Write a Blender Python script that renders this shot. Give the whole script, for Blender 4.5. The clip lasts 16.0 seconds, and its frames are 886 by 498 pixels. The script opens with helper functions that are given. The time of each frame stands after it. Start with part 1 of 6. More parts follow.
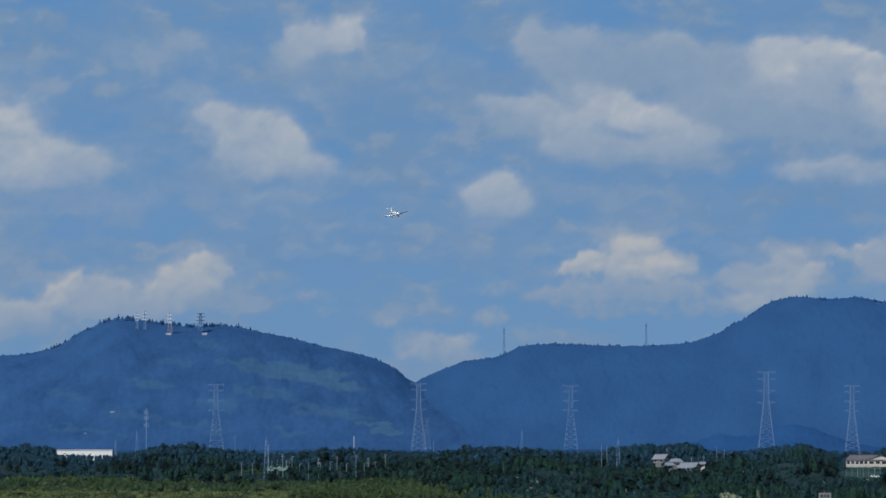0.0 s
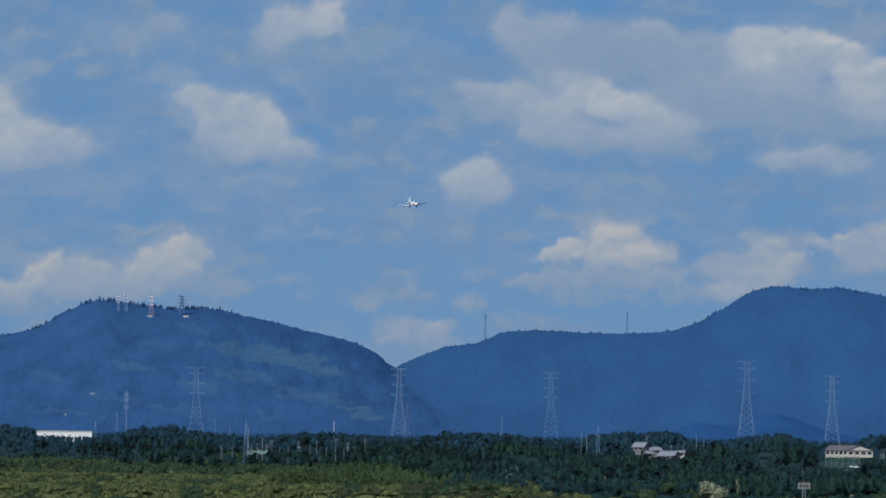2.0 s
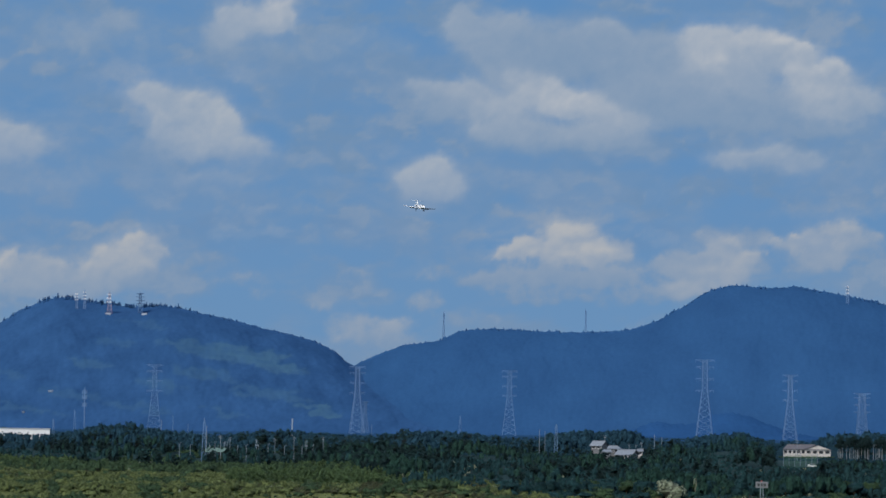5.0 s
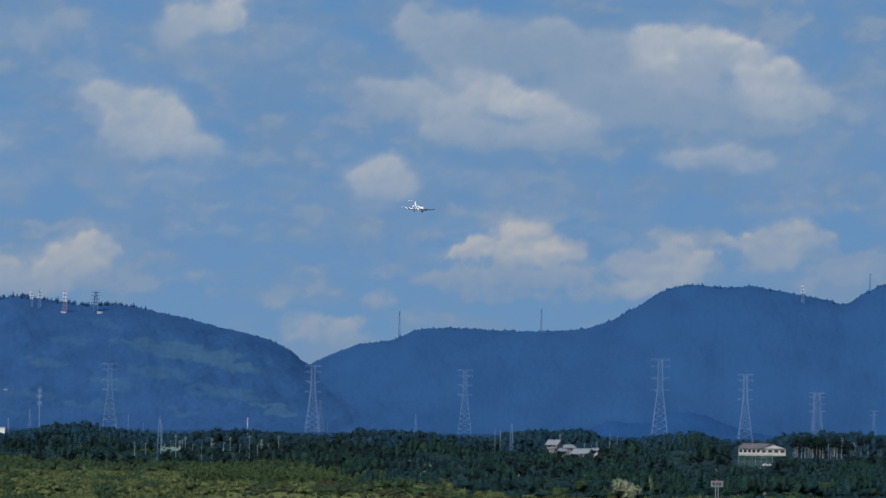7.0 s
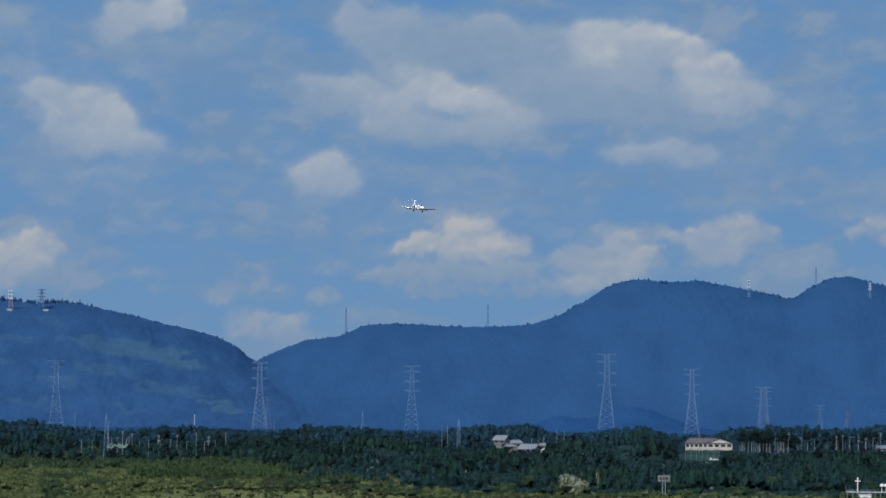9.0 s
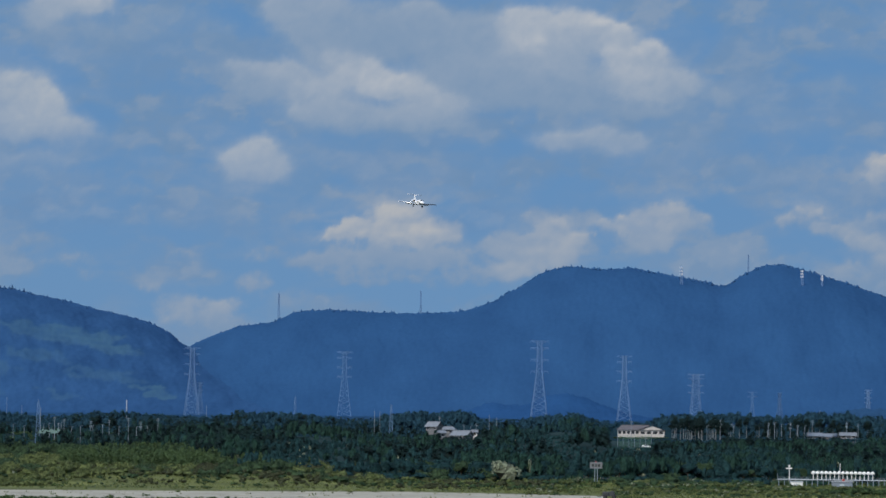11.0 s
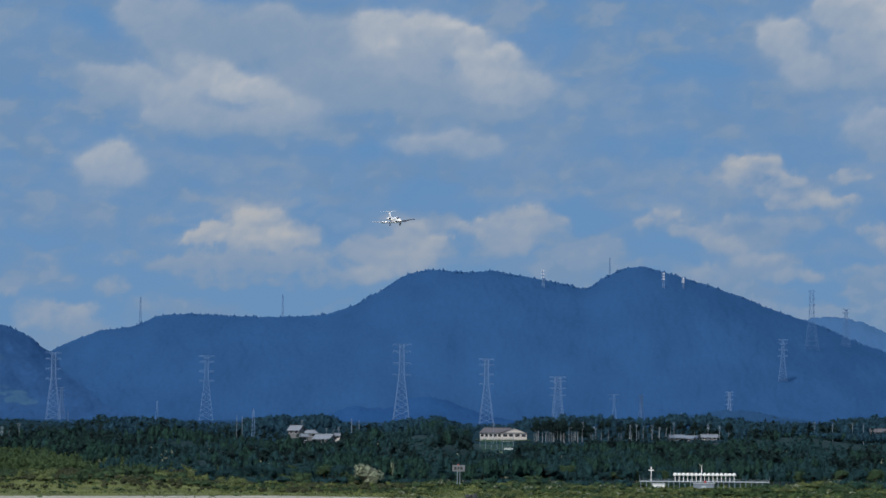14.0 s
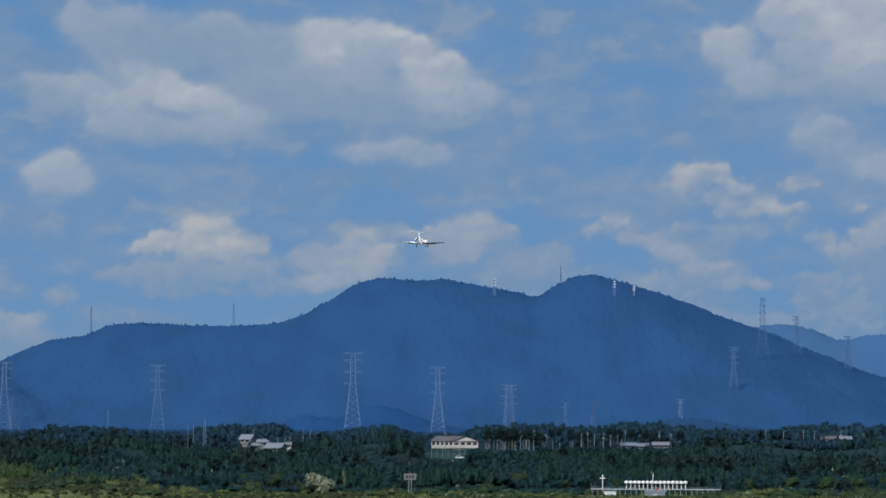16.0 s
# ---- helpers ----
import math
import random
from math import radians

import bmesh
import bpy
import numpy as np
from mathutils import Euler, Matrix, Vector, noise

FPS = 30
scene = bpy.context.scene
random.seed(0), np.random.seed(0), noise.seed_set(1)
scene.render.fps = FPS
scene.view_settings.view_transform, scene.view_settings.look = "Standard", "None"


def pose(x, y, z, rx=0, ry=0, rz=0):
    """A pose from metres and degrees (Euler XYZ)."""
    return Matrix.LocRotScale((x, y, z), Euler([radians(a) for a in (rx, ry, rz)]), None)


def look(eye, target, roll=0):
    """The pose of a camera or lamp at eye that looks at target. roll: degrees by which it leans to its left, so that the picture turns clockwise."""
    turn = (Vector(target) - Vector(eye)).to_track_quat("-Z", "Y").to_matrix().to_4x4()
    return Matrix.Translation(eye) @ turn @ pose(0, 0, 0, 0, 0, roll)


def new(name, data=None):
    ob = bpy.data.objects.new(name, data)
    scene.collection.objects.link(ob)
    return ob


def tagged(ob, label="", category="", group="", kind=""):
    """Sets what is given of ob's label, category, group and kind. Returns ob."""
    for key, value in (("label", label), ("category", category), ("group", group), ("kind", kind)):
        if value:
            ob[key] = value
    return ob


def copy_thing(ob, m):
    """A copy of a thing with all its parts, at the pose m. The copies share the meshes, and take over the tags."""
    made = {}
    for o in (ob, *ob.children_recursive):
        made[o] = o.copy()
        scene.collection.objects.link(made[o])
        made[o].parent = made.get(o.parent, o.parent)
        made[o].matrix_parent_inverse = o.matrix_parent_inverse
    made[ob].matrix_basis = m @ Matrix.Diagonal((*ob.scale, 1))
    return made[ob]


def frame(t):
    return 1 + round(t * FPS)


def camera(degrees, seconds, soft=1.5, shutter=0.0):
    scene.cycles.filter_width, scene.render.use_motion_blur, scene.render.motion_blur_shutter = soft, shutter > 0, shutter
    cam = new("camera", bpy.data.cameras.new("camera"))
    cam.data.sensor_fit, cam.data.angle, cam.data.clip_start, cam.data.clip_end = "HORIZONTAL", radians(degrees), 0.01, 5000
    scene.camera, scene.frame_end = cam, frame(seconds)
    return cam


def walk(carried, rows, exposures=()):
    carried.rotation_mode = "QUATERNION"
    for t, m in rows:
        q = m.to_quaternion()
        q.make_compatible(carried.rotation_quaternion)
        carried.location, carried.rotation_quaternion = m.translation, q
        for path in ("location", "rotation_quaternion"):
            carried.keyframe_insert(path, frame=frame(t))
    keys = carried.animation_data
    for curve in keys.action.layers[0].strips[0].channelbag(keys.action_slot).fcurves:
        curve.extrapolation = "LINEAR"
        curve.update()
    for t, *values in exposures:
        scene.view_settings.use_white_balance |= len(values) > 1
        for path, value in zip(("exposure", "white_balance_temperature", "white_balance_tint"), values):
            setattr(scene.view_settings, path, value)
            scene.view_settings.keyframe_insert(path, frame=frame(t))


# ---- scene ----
EYE = Vector((0.0, 0.0, 19.0))


def aim(pan, tilt, roll):
    """The pose of the camera on its tripod, panned right, tilted up and leant, in degrees."""
    a, e = radians(pan), radians(tilt)
    way = Vector((math.sin(a) * math.cos(e), math.cos(a) * math.cos(e), math.sin(e)))
    return look(EYE, EYE + way, roll)


cam = camera(13.0, 16.0, soft=1.6)
# seconds, pan, tilt, lean
TRIPOD = [
        (0, -4.361, 2.985, -0.000), (0.5, -4.245, 2.948, 0.226), (1, -4.172, 2.894, 0.404), (1.5, -4.134, 2.835, 0.633),
        (2, -4.097, 2.774, 0.679), (2.5, -4.070, 2.745, 0.705), (3, -4.010, 2.736, 0.709), (5.5, -3.337, 2.762, 0.843),
        (6, -3.191, 2.764, 0.876), (6.5, -3.032, 2.753, 0.864), (7, -2.835, 2.750, 0.840), (7.5, -2.635, 2.736, 0.747),
        (8, -2.435, 2.731, 0.662), (8.5, -2.240, 2.720, 0.609), (11, -1.053, 2.509, 0.731), (11.5, -0.720, 2.440, 0.872),
        (12, -0.358, 2.396, 0.963), (12.5, 0.000, 2.390, 0.999), (13, 0.332, 2.420, 0.987), (13.5, 0.688, 2.501, 0.703),
        (14, 0.983, 2.579, 0.470), (14.5, 1.213, 2.664, 0.305), (15, 1.384, 2.701, 0.225), (15.5, 1.545, 2.717, 0.320),
        (16, 1.706, 2.708, 0.286)]
walk(cam, [(t, aim(p, e, r)) for t, p, e, r in TRIPOD])

# ---- daylight ----
SUN_TURN, SUN_HEIGHT = -150.0, 47.0     # degrees to the right of the line of sight, and up
world = bpy.data.worlds.new("daylight")
scene.world = world
world.use_nodes = True
sky_node = world.node_tree.nodes.new("ShaderNodeTexSky")
sky_node.sky_type, sky_node.sun_disc = "NISHITA", False
sky_node.sun_elevation, sky_node.sun_rotation = radians(SUN_HEIGHT), radians(SUN_TURN)
backing = world.node_tree.nodes["Background"]
backing.inputs["Strength"].default_value = 0.145
world.node_tree.links.new(sky_node.outputs["Color"], backing.inputs["Color"])
sun_data = bpy.data.lights.new("sun", "SUN")
sun_data.energy, sun_data.angle, sun_data.color = 2.7, radians(0.5), (1.0, 0.965, 0.91)
sun = new("sun", sun_data)
a, e = radians(SUN_TURN), radians(SUN_HEIGHT)
sun.matrix_world = look((math.sin(a) * math.cos(e) * 400, math.cos(a) * math.cos(e) * 400, math.sin(e) * 400 + 300), (0, 0, 300))
scene.view_settings.exposure = 0.0


# ---- small tools ----
def at(az, r, z=0.0):
    """A place by its bearing in degrees, its distance over ground and its height."""
    return Vector((r * math.sin(radians(az)), r * math.cos(radians(az)), z))


def polar(az, r):
    a = np.radians(az)
    return r * np.sin(a), r * np.cos(a)


def cell_hash(ix, iy, seed):
    n = (ix.astype(np.int64) * 374761393 + iy.astype(np.int64) * 668265263 + seed * 1442695041) & 0x7FFFFFFF
    n = ((n ^ (n >> 13)) * 1274126177) & 0x7FFFFFFF
    return ((n ^ (n >> 16)) & 0xFFFF) / 65535.0


def value_noise(x, y, seed=0):
    x0, y0 = np.floor(x), np.floor(y)
    fx, fy = x - x0, y - y0
    fx, fy = fx * fx * fx * (fx * (fx * 6 - 15) + 10), fy * fy * fy * (fy * (fy * 6 - 15) + 10)
    a, b = cell_hash(x0, y0, seed), cell_hash(x0 + 1, y0, seed)
    c, d = cell_hash(x0, y0 + 1, seed), cell_hash(x0 + 1, y0 + 1, seed)
    return (a * (1 - fx) + b * fx) * (1 - fy) + (c * (1 - fx) + d * fx) * fy


def fbm(x, y, seed=0, octaves=5, gain=0.5):
    total, norm, amp = 0.0, 0.0, 1.0
    for k in range(octaves):
        # each octave is turned a little, to hide the grid
        c, s = math.cos(0.6 * k + 0.3), math.sin(0.6 * k + 0.3)
        total = total + amp * value_noise((x * c - y * s) * 2.03 ** k + 17.3 * k, (x * s + y * c) * 2.03 ** k - 9.1 * k, seed + k)
        norm, amp = norm + amp, amp * gain
    return total / norm


def smooth(a, b, x):
    t = np.clip((x - a) / (b - a), 0, 1)
    return t * t * (3 - 2 * t)


def ridge_curve(knots, az):
    """A smooth line through (bearing, height) knots."""
    ks = np.array(knots, float)
    x, y = ks[:, 0], ks[:, 1]
    m = np.gradient(y, x)
    i = np.clip(np.searchsorted(x, az) - 1, 0, len(x) - 2)
    h = x[i + 1] - x[i]
    t = np.clip((az - x[i]) / h, 0, 1)
    return ((2 * t**3 - 3 * t**2 + 1) * y[i] + (t**3 - 2 * t**2 + t) * h * m[i] * 0.8
            + (3 * t**2 - 2 * t**3) * y[i + 1] + (t**3 - t**2) * h * m[i + 1] * 0.8)


def mesh_arrays(name, verts, faces, material, shade=False):
    """A mesh from numpy arrays; faces all have the same number of corners."""
    me = bpy.data.meshes.new(name)
    verts, faces = np.asarray(verts, np.float32), np.asarray(faces, np.int32)
    n, k = faces.shape
    me.vertices.add(len(verts))
    me.vertices.foreach_set("co", verts.ravel())
    me.loops.add(n * k)
    me.loops.foreach_set("vertex_index", faces.ravel())
    me.polygons.add(n)
    me.polygons.foreach_set("loop_start", np.arange(0, n * k, k, dtype=np.int32))
    me.polygons.foreach_set("use_smooth", np.full(n, shade))
    me.update(calc_edges=True)
    me.materials.append(material)
    return me


def grid_faces(rows, cols):
    i = np.arange(rows - 1)[:, None] * cols + np.arange(cols - 1)[None, :]
    return np.stack([i, i + 1, i + cols + 1, i + cols], -1).reshape(-1, 4)


def part(name, bm, material, parent=None, label="", flat=True):
    """Links a bmesh as one mesh object, under a thing or under a part."""
    me = bpy.data.meshes.new(name)
    for f in bm.faces:
        f.smooth = not flat
    bm.to_mesh(me)
    bm.free()
    me.materials.append(material)
    ob = new(name, me)
    ob.parent = parent
    if label:
        tagged(ob, label)
    return ob


def base(name, m, label, category, group="", kind=""):
    ob = new(name)
    ob.empty_display_size = 0.2
    ob.matrix_world = m
    return tagged(ob, label, category, group, kind)


def box(bm, x0, x1, y0, y1, z0, z1, bevel=0.0):
    out = bmesh.ops.create_cube(bm, size=1.0)["verts"]
    for v in out:
        v.co = Vector((x0 + (v.co.x + 0.5) * (x1 - x0), y0 + (v.co.y + 0.5) * (y1 - y0), z0 + (v.co.z + 0.5) * (z1 - z0)))
    if bevel:
        edges = list({e for v in out for e in v.link_edges})
        bmesh.ops.bevel(bm, geom=edges, offset=bevel, segments=1, affect="EDGES")


def rod(bm, p, q, r0, r1=None, n=6):
    """A straight bar from p to q, tapered from r0 to r1."""
    p, q = Vector(p), Vector(q)
    r1 = r0 if r1 is None else r1
    turn = (q - p).to_track_quat("Z", "Y").to_matrix()
    rings = []
    for c, r in ((p, r0), (q, r1)):
        rings.append([bm.verts.new(c + turn @ Vector((r * math.cos(2 * math.pi * k / n), r * math.sin(2 * math.pi * k / n), 0))) for k in range(n)])
    for k in range(n):
        bm.faces.new((rings[0][k], rings[0][(k + 1) % n], rings[1][(k + 1) % n], rings[1][k]))
    bm.faces.new(rings[0][::-1])
    bm.faces.new(rings[1])


def loft(bm, rings, close=True):
    """Skins rings of points, one after another."""
    vs = [[bm.verts.new(p) for p in ring] for ring in rings]
    n = len(vs[0])
    for a, b in zip(vs, vs[1:]):
        for k in range(n):
            bm.faces.new((a[k], a[(k + 1) % n], b[(k + 1) % n], b[k]))
    if close:
        bm.faces.new(vs[0][::-1])
        bm.faces.new(vs[-1])
    bmesh.ops.recalc_face_normals(bm, faces=bm.faces)


# ---- materials ----
def material(name, colour, rough=0.7, metal=0.0, vary=0.25, scale=3.0, fine=40.0, bump=0.15, hue=(1.0, 1.0, 1.0), island=0.0, spec=0.4, dome=False, patch=None, squash=1.0):
    """A surface with large and fine variation: colour is its mean, vary the swing round it, hue the tint of the far end."""
    mat = bpy.data.materials.new(name)
    mat.use_nodes = True
    tree = mat.node_tree
    n, link = tree.nodes, tree.links.new
    bsdf = n["Principled BSDF"]
    co = n.new("ShaderNodeMapping")
    link(n.new("ShaderNodeTexCoord").outputs["Object"], co.inputs["Vector"])
    co.inputs["Scale"].default_value = (1.0, squash, 1.0)
    big, small = n.new("ShaderNodeTexNoise"), n.new("ShaderNodeTexNoise")
    for node, s, d in ((big, scale, 4.0), (small, fine, 6.0)):
        node.inputs["Scale"].default_value, node.inputs["Detail"].default_value = s, d
        link(co.outputs["Vector"], node.inputs["Vector"])
    mix = n.new("ShaderNodeMath")
    mix.operation = "MULTIPLY_ADD"
    link(big.outputs["Fac"], mix.inputs[0])
    mix.inputs[1].default_value = 0.65
    part_small = n.new("ShaderNodeMath")
    part_small.operation = "MULTIPLY"
    link(small.outputs["Fac"], part_small.inputs[0])
    part_small.inputs[1].default_value = 0.35
    link(part_small.outputs[0], mix.inputs[2])
    value = mix.outputs[0]
    if island:
        geo = n.new("ShaderNodeNewGeometry")
        add = n.new("ShaderNodeMath")
        add.operation = "MULTIPLY_ADD"
        link(geo.outputs["Random Per Island"], add.inputs[0])
        add.inputs[1].default_value = island
        link(value, add.inputs[2])
        shift = n.new("ShaderNodeMath")
        shift.operation = "SUBTRACT"
        link(add.outputs[0], shift.inputs[0])
        shift.inputs[1].default_value = island / 2
        value = shift.outputs[0]
    ramp = n.new("ShaderNodeValToRGB")
    ramp.color_ramp.elements[0].position, ramp.color_ramp.elements[1].position = 0.3, 0.7
    lo = [max(0.0, c * (1 - vary)) for c in colour]
    hi = [min(1.0, c * (1 + vary) * h) for c, h in zip(colour, hue)]
    ramp.color_ramp.elements[0].color, ramp.color_ramp.elements[1].color = (*lo, 1), (*hi, 1)
    link(value, ramp.inputs["Fac"])
    if patch:
        # open land, where the mesh marks it
        spot, over = n.new("ShaderNodeAttribute"), n.new("ShaderNodeMix")
        spot.attribute_name = "clearing"
        over.data_type = "RGBA"
        link(spot.outputs["Fac"], over.inputs["Factor"])
        link(ramp.outputs["Color"], over.inputs["A"])
        over.inputs["B"].default_value = (*patch, 1)
        link(over.outputs["Result"], bsdf.inputs["Base Color"])
    else:
        link(ramp.outputs["Color"], bsdf.inputs["Base Color"])
    bsdf.inputs["Roughness"].default_value, bsdf.inputs["Metallic"].default_value = rough, metal
    bsdf.inputs["Specular IOR Level"].default_value = spec
    if dome:
        # leaves take the light as the round crown does that they sit on
        way, turn = n.new("ShaderNodeAttribute"), n.new("ShaderNodeVectorTransform")
        way.attribute_name = "dome"
        turn.vector_type, turn.convert_from, turn.convert_to = "NORMAL", "OBJECT", "WORLD"
        link(way.outputs["Vector"], turn.inputs["Vector"])
        link(turn.outputs["Vector"], bsdf.inputs["Normal"])
        # some light passes through the leaves
        thin, both = n.new("ShaderNodeBsdfTranslucent"), n.new("ShaderNodeMixShader")
        link(ramp.outputs["Color"], thin.inputs["Color"])
        both.inputs["Fac"].default_value = 0.5
        link(bsdf.outputs["BSDF"], both.inputs[1])
        link(thin.outputs["BSDF"], both.inputs[2])
        link(both.outputs["Shader"], n["Material Output"].inputs["Surface"])
    if bump:
        b = n.new("ShaderNodeBump")
        b.inputs["Strength"].default_value = bump
        b.inputs["Distance"].default_value = 0.05
        link(small.outputs["Fac"], b.inputs["Height"])
        link(b.outputs["Normal"], bsdf.inputs["Normal"])
    return mat


M_GROUND = material("meadow_soil", (0.082, 0.110, 0.044), 0.9, scale=0.05, fine=2.2, vary=0.6, hue=(1.3, 1.1, 0.9), spec=0.1)
M_GRASS = material("tall_grass", (0.100, 0.130, 0.052), 0.75, scale=0.035, fine=0.3, vary=0.5, hue=(1.15, 1.05, 0.9), island=0.12, bump=0, spec=0.15)
M_VINE = material("dark_creeper_leaves", (0.062, 0.115, 0.045), 0.6, scale=0.08, fine=1.0, vary=0.5, hue=(1.2, 1.1, 1.0), island=0.5, bump=0, spec=0.2, dome=True)
# shade under the trees is painted into this dark floor colour
M_FLOOR = material("shade_painted_undergrowth", (0.014, 0.034, 0.033), 0.9, scale=0.4, fine=1.5, vary=0.7, spec=0.1)
M_CONCRETE = material("weathered_concrete", (0.33, 0.315, 0.25), 0.85, scale=0.09, fine=0.8, vary=0.35, bump=0.1)
# some blue of hazy air is mixed into the woodland leaf colours
M_LEAF_DARK = material("haze_tinted_dark_broadleaf", (0.026, 0.076, 0.084), 0.6, scale=0.5, fine=1.5, vary=0.7, hue=(1.08, 1.05, 0.98), island=0.10, bump=0, spec=0.12, dome=True)
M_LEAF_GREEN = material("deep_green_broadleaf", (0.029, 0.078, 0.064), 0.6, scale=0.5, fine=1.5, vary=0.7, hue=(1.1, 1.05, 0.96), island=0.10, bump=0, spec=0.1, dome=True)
M_LEAF_MID = material("green_broadleaf", (0.060, 0.110, 0.058), 0.6, scale=0.4, fine=2.6, vary=0.42, hue=(1.12, 1.06, 0.95), island=0.2, bump=0, spec=0.12, dome=True)
M_LEAF_SLOPE = material("deep_green_thicket", (0.060, 0.108, 0.058), 0.6, scale=0.4, fine=2.0, vary=0.5, hue=(1.12, 1.06, 0.95), island=0.2, bump=0, spec=0.12, dome=True)
M_LEAF_LIGHT = material("yellow_green_scrub", (0.135, 0.180, 0.078), 0.65, scale=0.35, fine=2.6, vary=0.5, hue=(1.12, 1.04, 0.9), island=0.3, bump=0, spec=0.12, dome=True)
M_LEAF_PALE = material("pale_flowering_foliage", (0.29, 0.33, 0.23), 0.65, scale=0.6, fine=2.5, vary=0.5, island=0.6, bump=0, spec=0.15, dome=True)
M_BAMBOO = material("light_green_bamboo", (0.098, 0.155, 0.066), 0.6, scale=0.05, fine=0.4, vary=0.4, island=0.3, bump=0, spec=0.12, dome=True)
M_SIGN = material("grey_sign_enamel", (0.15, 0.16, 0.17), 0.6, scale=0.8, fine=6.0, vary=0.15, bump=0.03)
M_LEAF_RUST = material("rusty_seeding_scrub", (0.086, 0.100, 0.052), 0.65, scale=0.3, fine=2.6, vary=0.4, island=0.4, bump=0, spec=0.12, dome=True)
# needles carry a blue haze tint in their colour too
M_CONIFER = material("haze_tinted_needles", (0.022, 0.048, 0.046), 0.6, scale=0.5, fine=2.6, vary=0.5, island=0.15, bump=0, spec=0.1, dome=True)
# far foliage: haze is painted in by making the leaves bluer
M_LEAF_FAR = material("haze_tinted_foliage", (0.033, 0.089, 0.127), 0.7, scale=0.5, fine=2.4, vary=0.5, island=0.2, bump=0, spec=0.05, dome=True)
M_FAR_BELT = material("haze_tinted_tree_belt", (0.024, 0.066, 0.142), 0.8, scale=0.02, fine=0.2, vary=0.25, island=0.15, bump=0, spec=0.0, dome=True)
M_BARK = material("grey_brown_bark", (0.16, 0.13, 0.10), 0.9, scale=2.0, fine=12.0, vary=0.35)
M_BARK_PALE = material("pale_bare_bark", (0.22, 0.24, 0.25), 0.9, scale=2.0, fine=12.0, vary=0.25)
# blue haze of distance is painted into the hill and knoll colours
M_WOODS = material("haze_tinted_ridge_woods", (0.0245, 0.077, 0.185), 1.0, scale=0.02, fine=0.25, vary=0.14, bump=0.0, hue=(1.05, 1.03, 0.97), spec=0.0, squash=0.22)
M_WOODS_WEST = material("haze_tinted_woods_and_clearings", (0.025, 0.075, 0.182), 1.0, scale=0.035, fine=0.2, vary=0.2, bump=0.0, hue=(1.1, 1.04, 0.97), spec=0.0, squash=0.22, patch=(0.048, 0.114, 0.190))
M_KNOLL = material("haze_tinted_knoll_woods", (0.019, 0.066, 0.168), 1.0, scale=0.02, fine=0.15, vary=0.15, bump=0.0, spec=0.0)
M_WOODS_FAR = material("haze_tinted_far_woods", (0.050, 0.12, 0.24), 1.0, scale=0.01, fine=0.1, vary=0.08, bump=0.0, spec=0.0, squash=0.22)
# far ground colours hold painted haze, the first also painted tree shade
M_FAR_FLOOR = material("shaded_hazy_far_ground", (0.015, 0.036, 0.048), 0.9, scale=0.3, fine=1.2, vary=0.6, spec=0.0)
M_FAR_PLAIN = material("haze_tinted_plain", (0.023, 0.066, 0.140), 0.9, scale=0.01, fine=0.1, vary=0.2, bump=0.0, spec=0.0)
# galvanised steel with the blue of haze mixed into its colour
M_STEEL = material("haze_tinted_galvanised_steel", (0.125, 0.215, 0.36), 0.7, scale=0.2, fine=2.0, vary=0.15, bump=0.0)
# dimmer copy of the steel, more haze painted in for fainter pylons
M_STEEL_HAZED = material("haze_dimmed_steel_far", (0.078, 0.158, 0.295), 0.7, scale=0.2, fine=2.0, vary=0.15, bump=0.0)
M_STEEL_RED = material("pale_red_steel", (0.27, 0.23, 0.29), 0.6, scale=0.2, fine=2.0, vary=0.15, bump=0.0)
M_WHITE = material("white_paint", (0.78, 0.78, 0.76), 0.45, scale=0.8, fine=8.0, vary=0.05, bump=0.04)
M_POLE = material("concrete_pole", (0.20, 0.25, 0.29), 0.8, scale=0.5, fine=6.0, vary=0.12, bump=0.1)
M_GREYBOX = material("grey_enamel", (0.38, 0.42, 0.46), 0.5, scale=1.0, fine=9.0, vary=0.12, bump=0.05)
M_RED = material("signal_red_paint", (0.40, 0.07, 0.06), 0.45, scale=1.0, fine=9.0, vary=0.1, bump=0.03)
M_CREAM = material("cream_render", (0.53, 0.49, 0.45), 0.8, scale=0.4, fine=5.0, vary=0.1, bump=0.1)
M_PLASTER = material("grey_plaster", (0.145, 0.15, 0.155), 0.85, scale=0.5, fine=5.0, vary=0.2, bump=0.1)
M_TILE = material("grey_roof_tiles", (0.18, 0.205, 0.235), 0.6, scale=0.6, fine=5.0, vary=0.2, bump=0.2)
M_TILE_BROWN = material("brown_grey_roof_sheet", (0.105, 0.10, 0.108), 0.6, scale=0.4, fine=5.0, vary=0.2, bump=0.15)
M_TILE_BLUE = material("blue_grey_roof_sheet", (0.17, 0.205, 0.25), 0.5, scale=0.4, fine=5.0, vary=0.12, bump=0.1)
M_PANE = material("dark_window_glass", (0.03, 0.035, 0.045), 0.1, scale=1.0, fine=5.0, vary=0.2, bump=0.0, spec=0.5)
M_NET = material("green_sports_net", (0.05, 0.13, 0.085), 0.8, scale=1.0, fine=9.0, vary=0.2, bump=0.0)


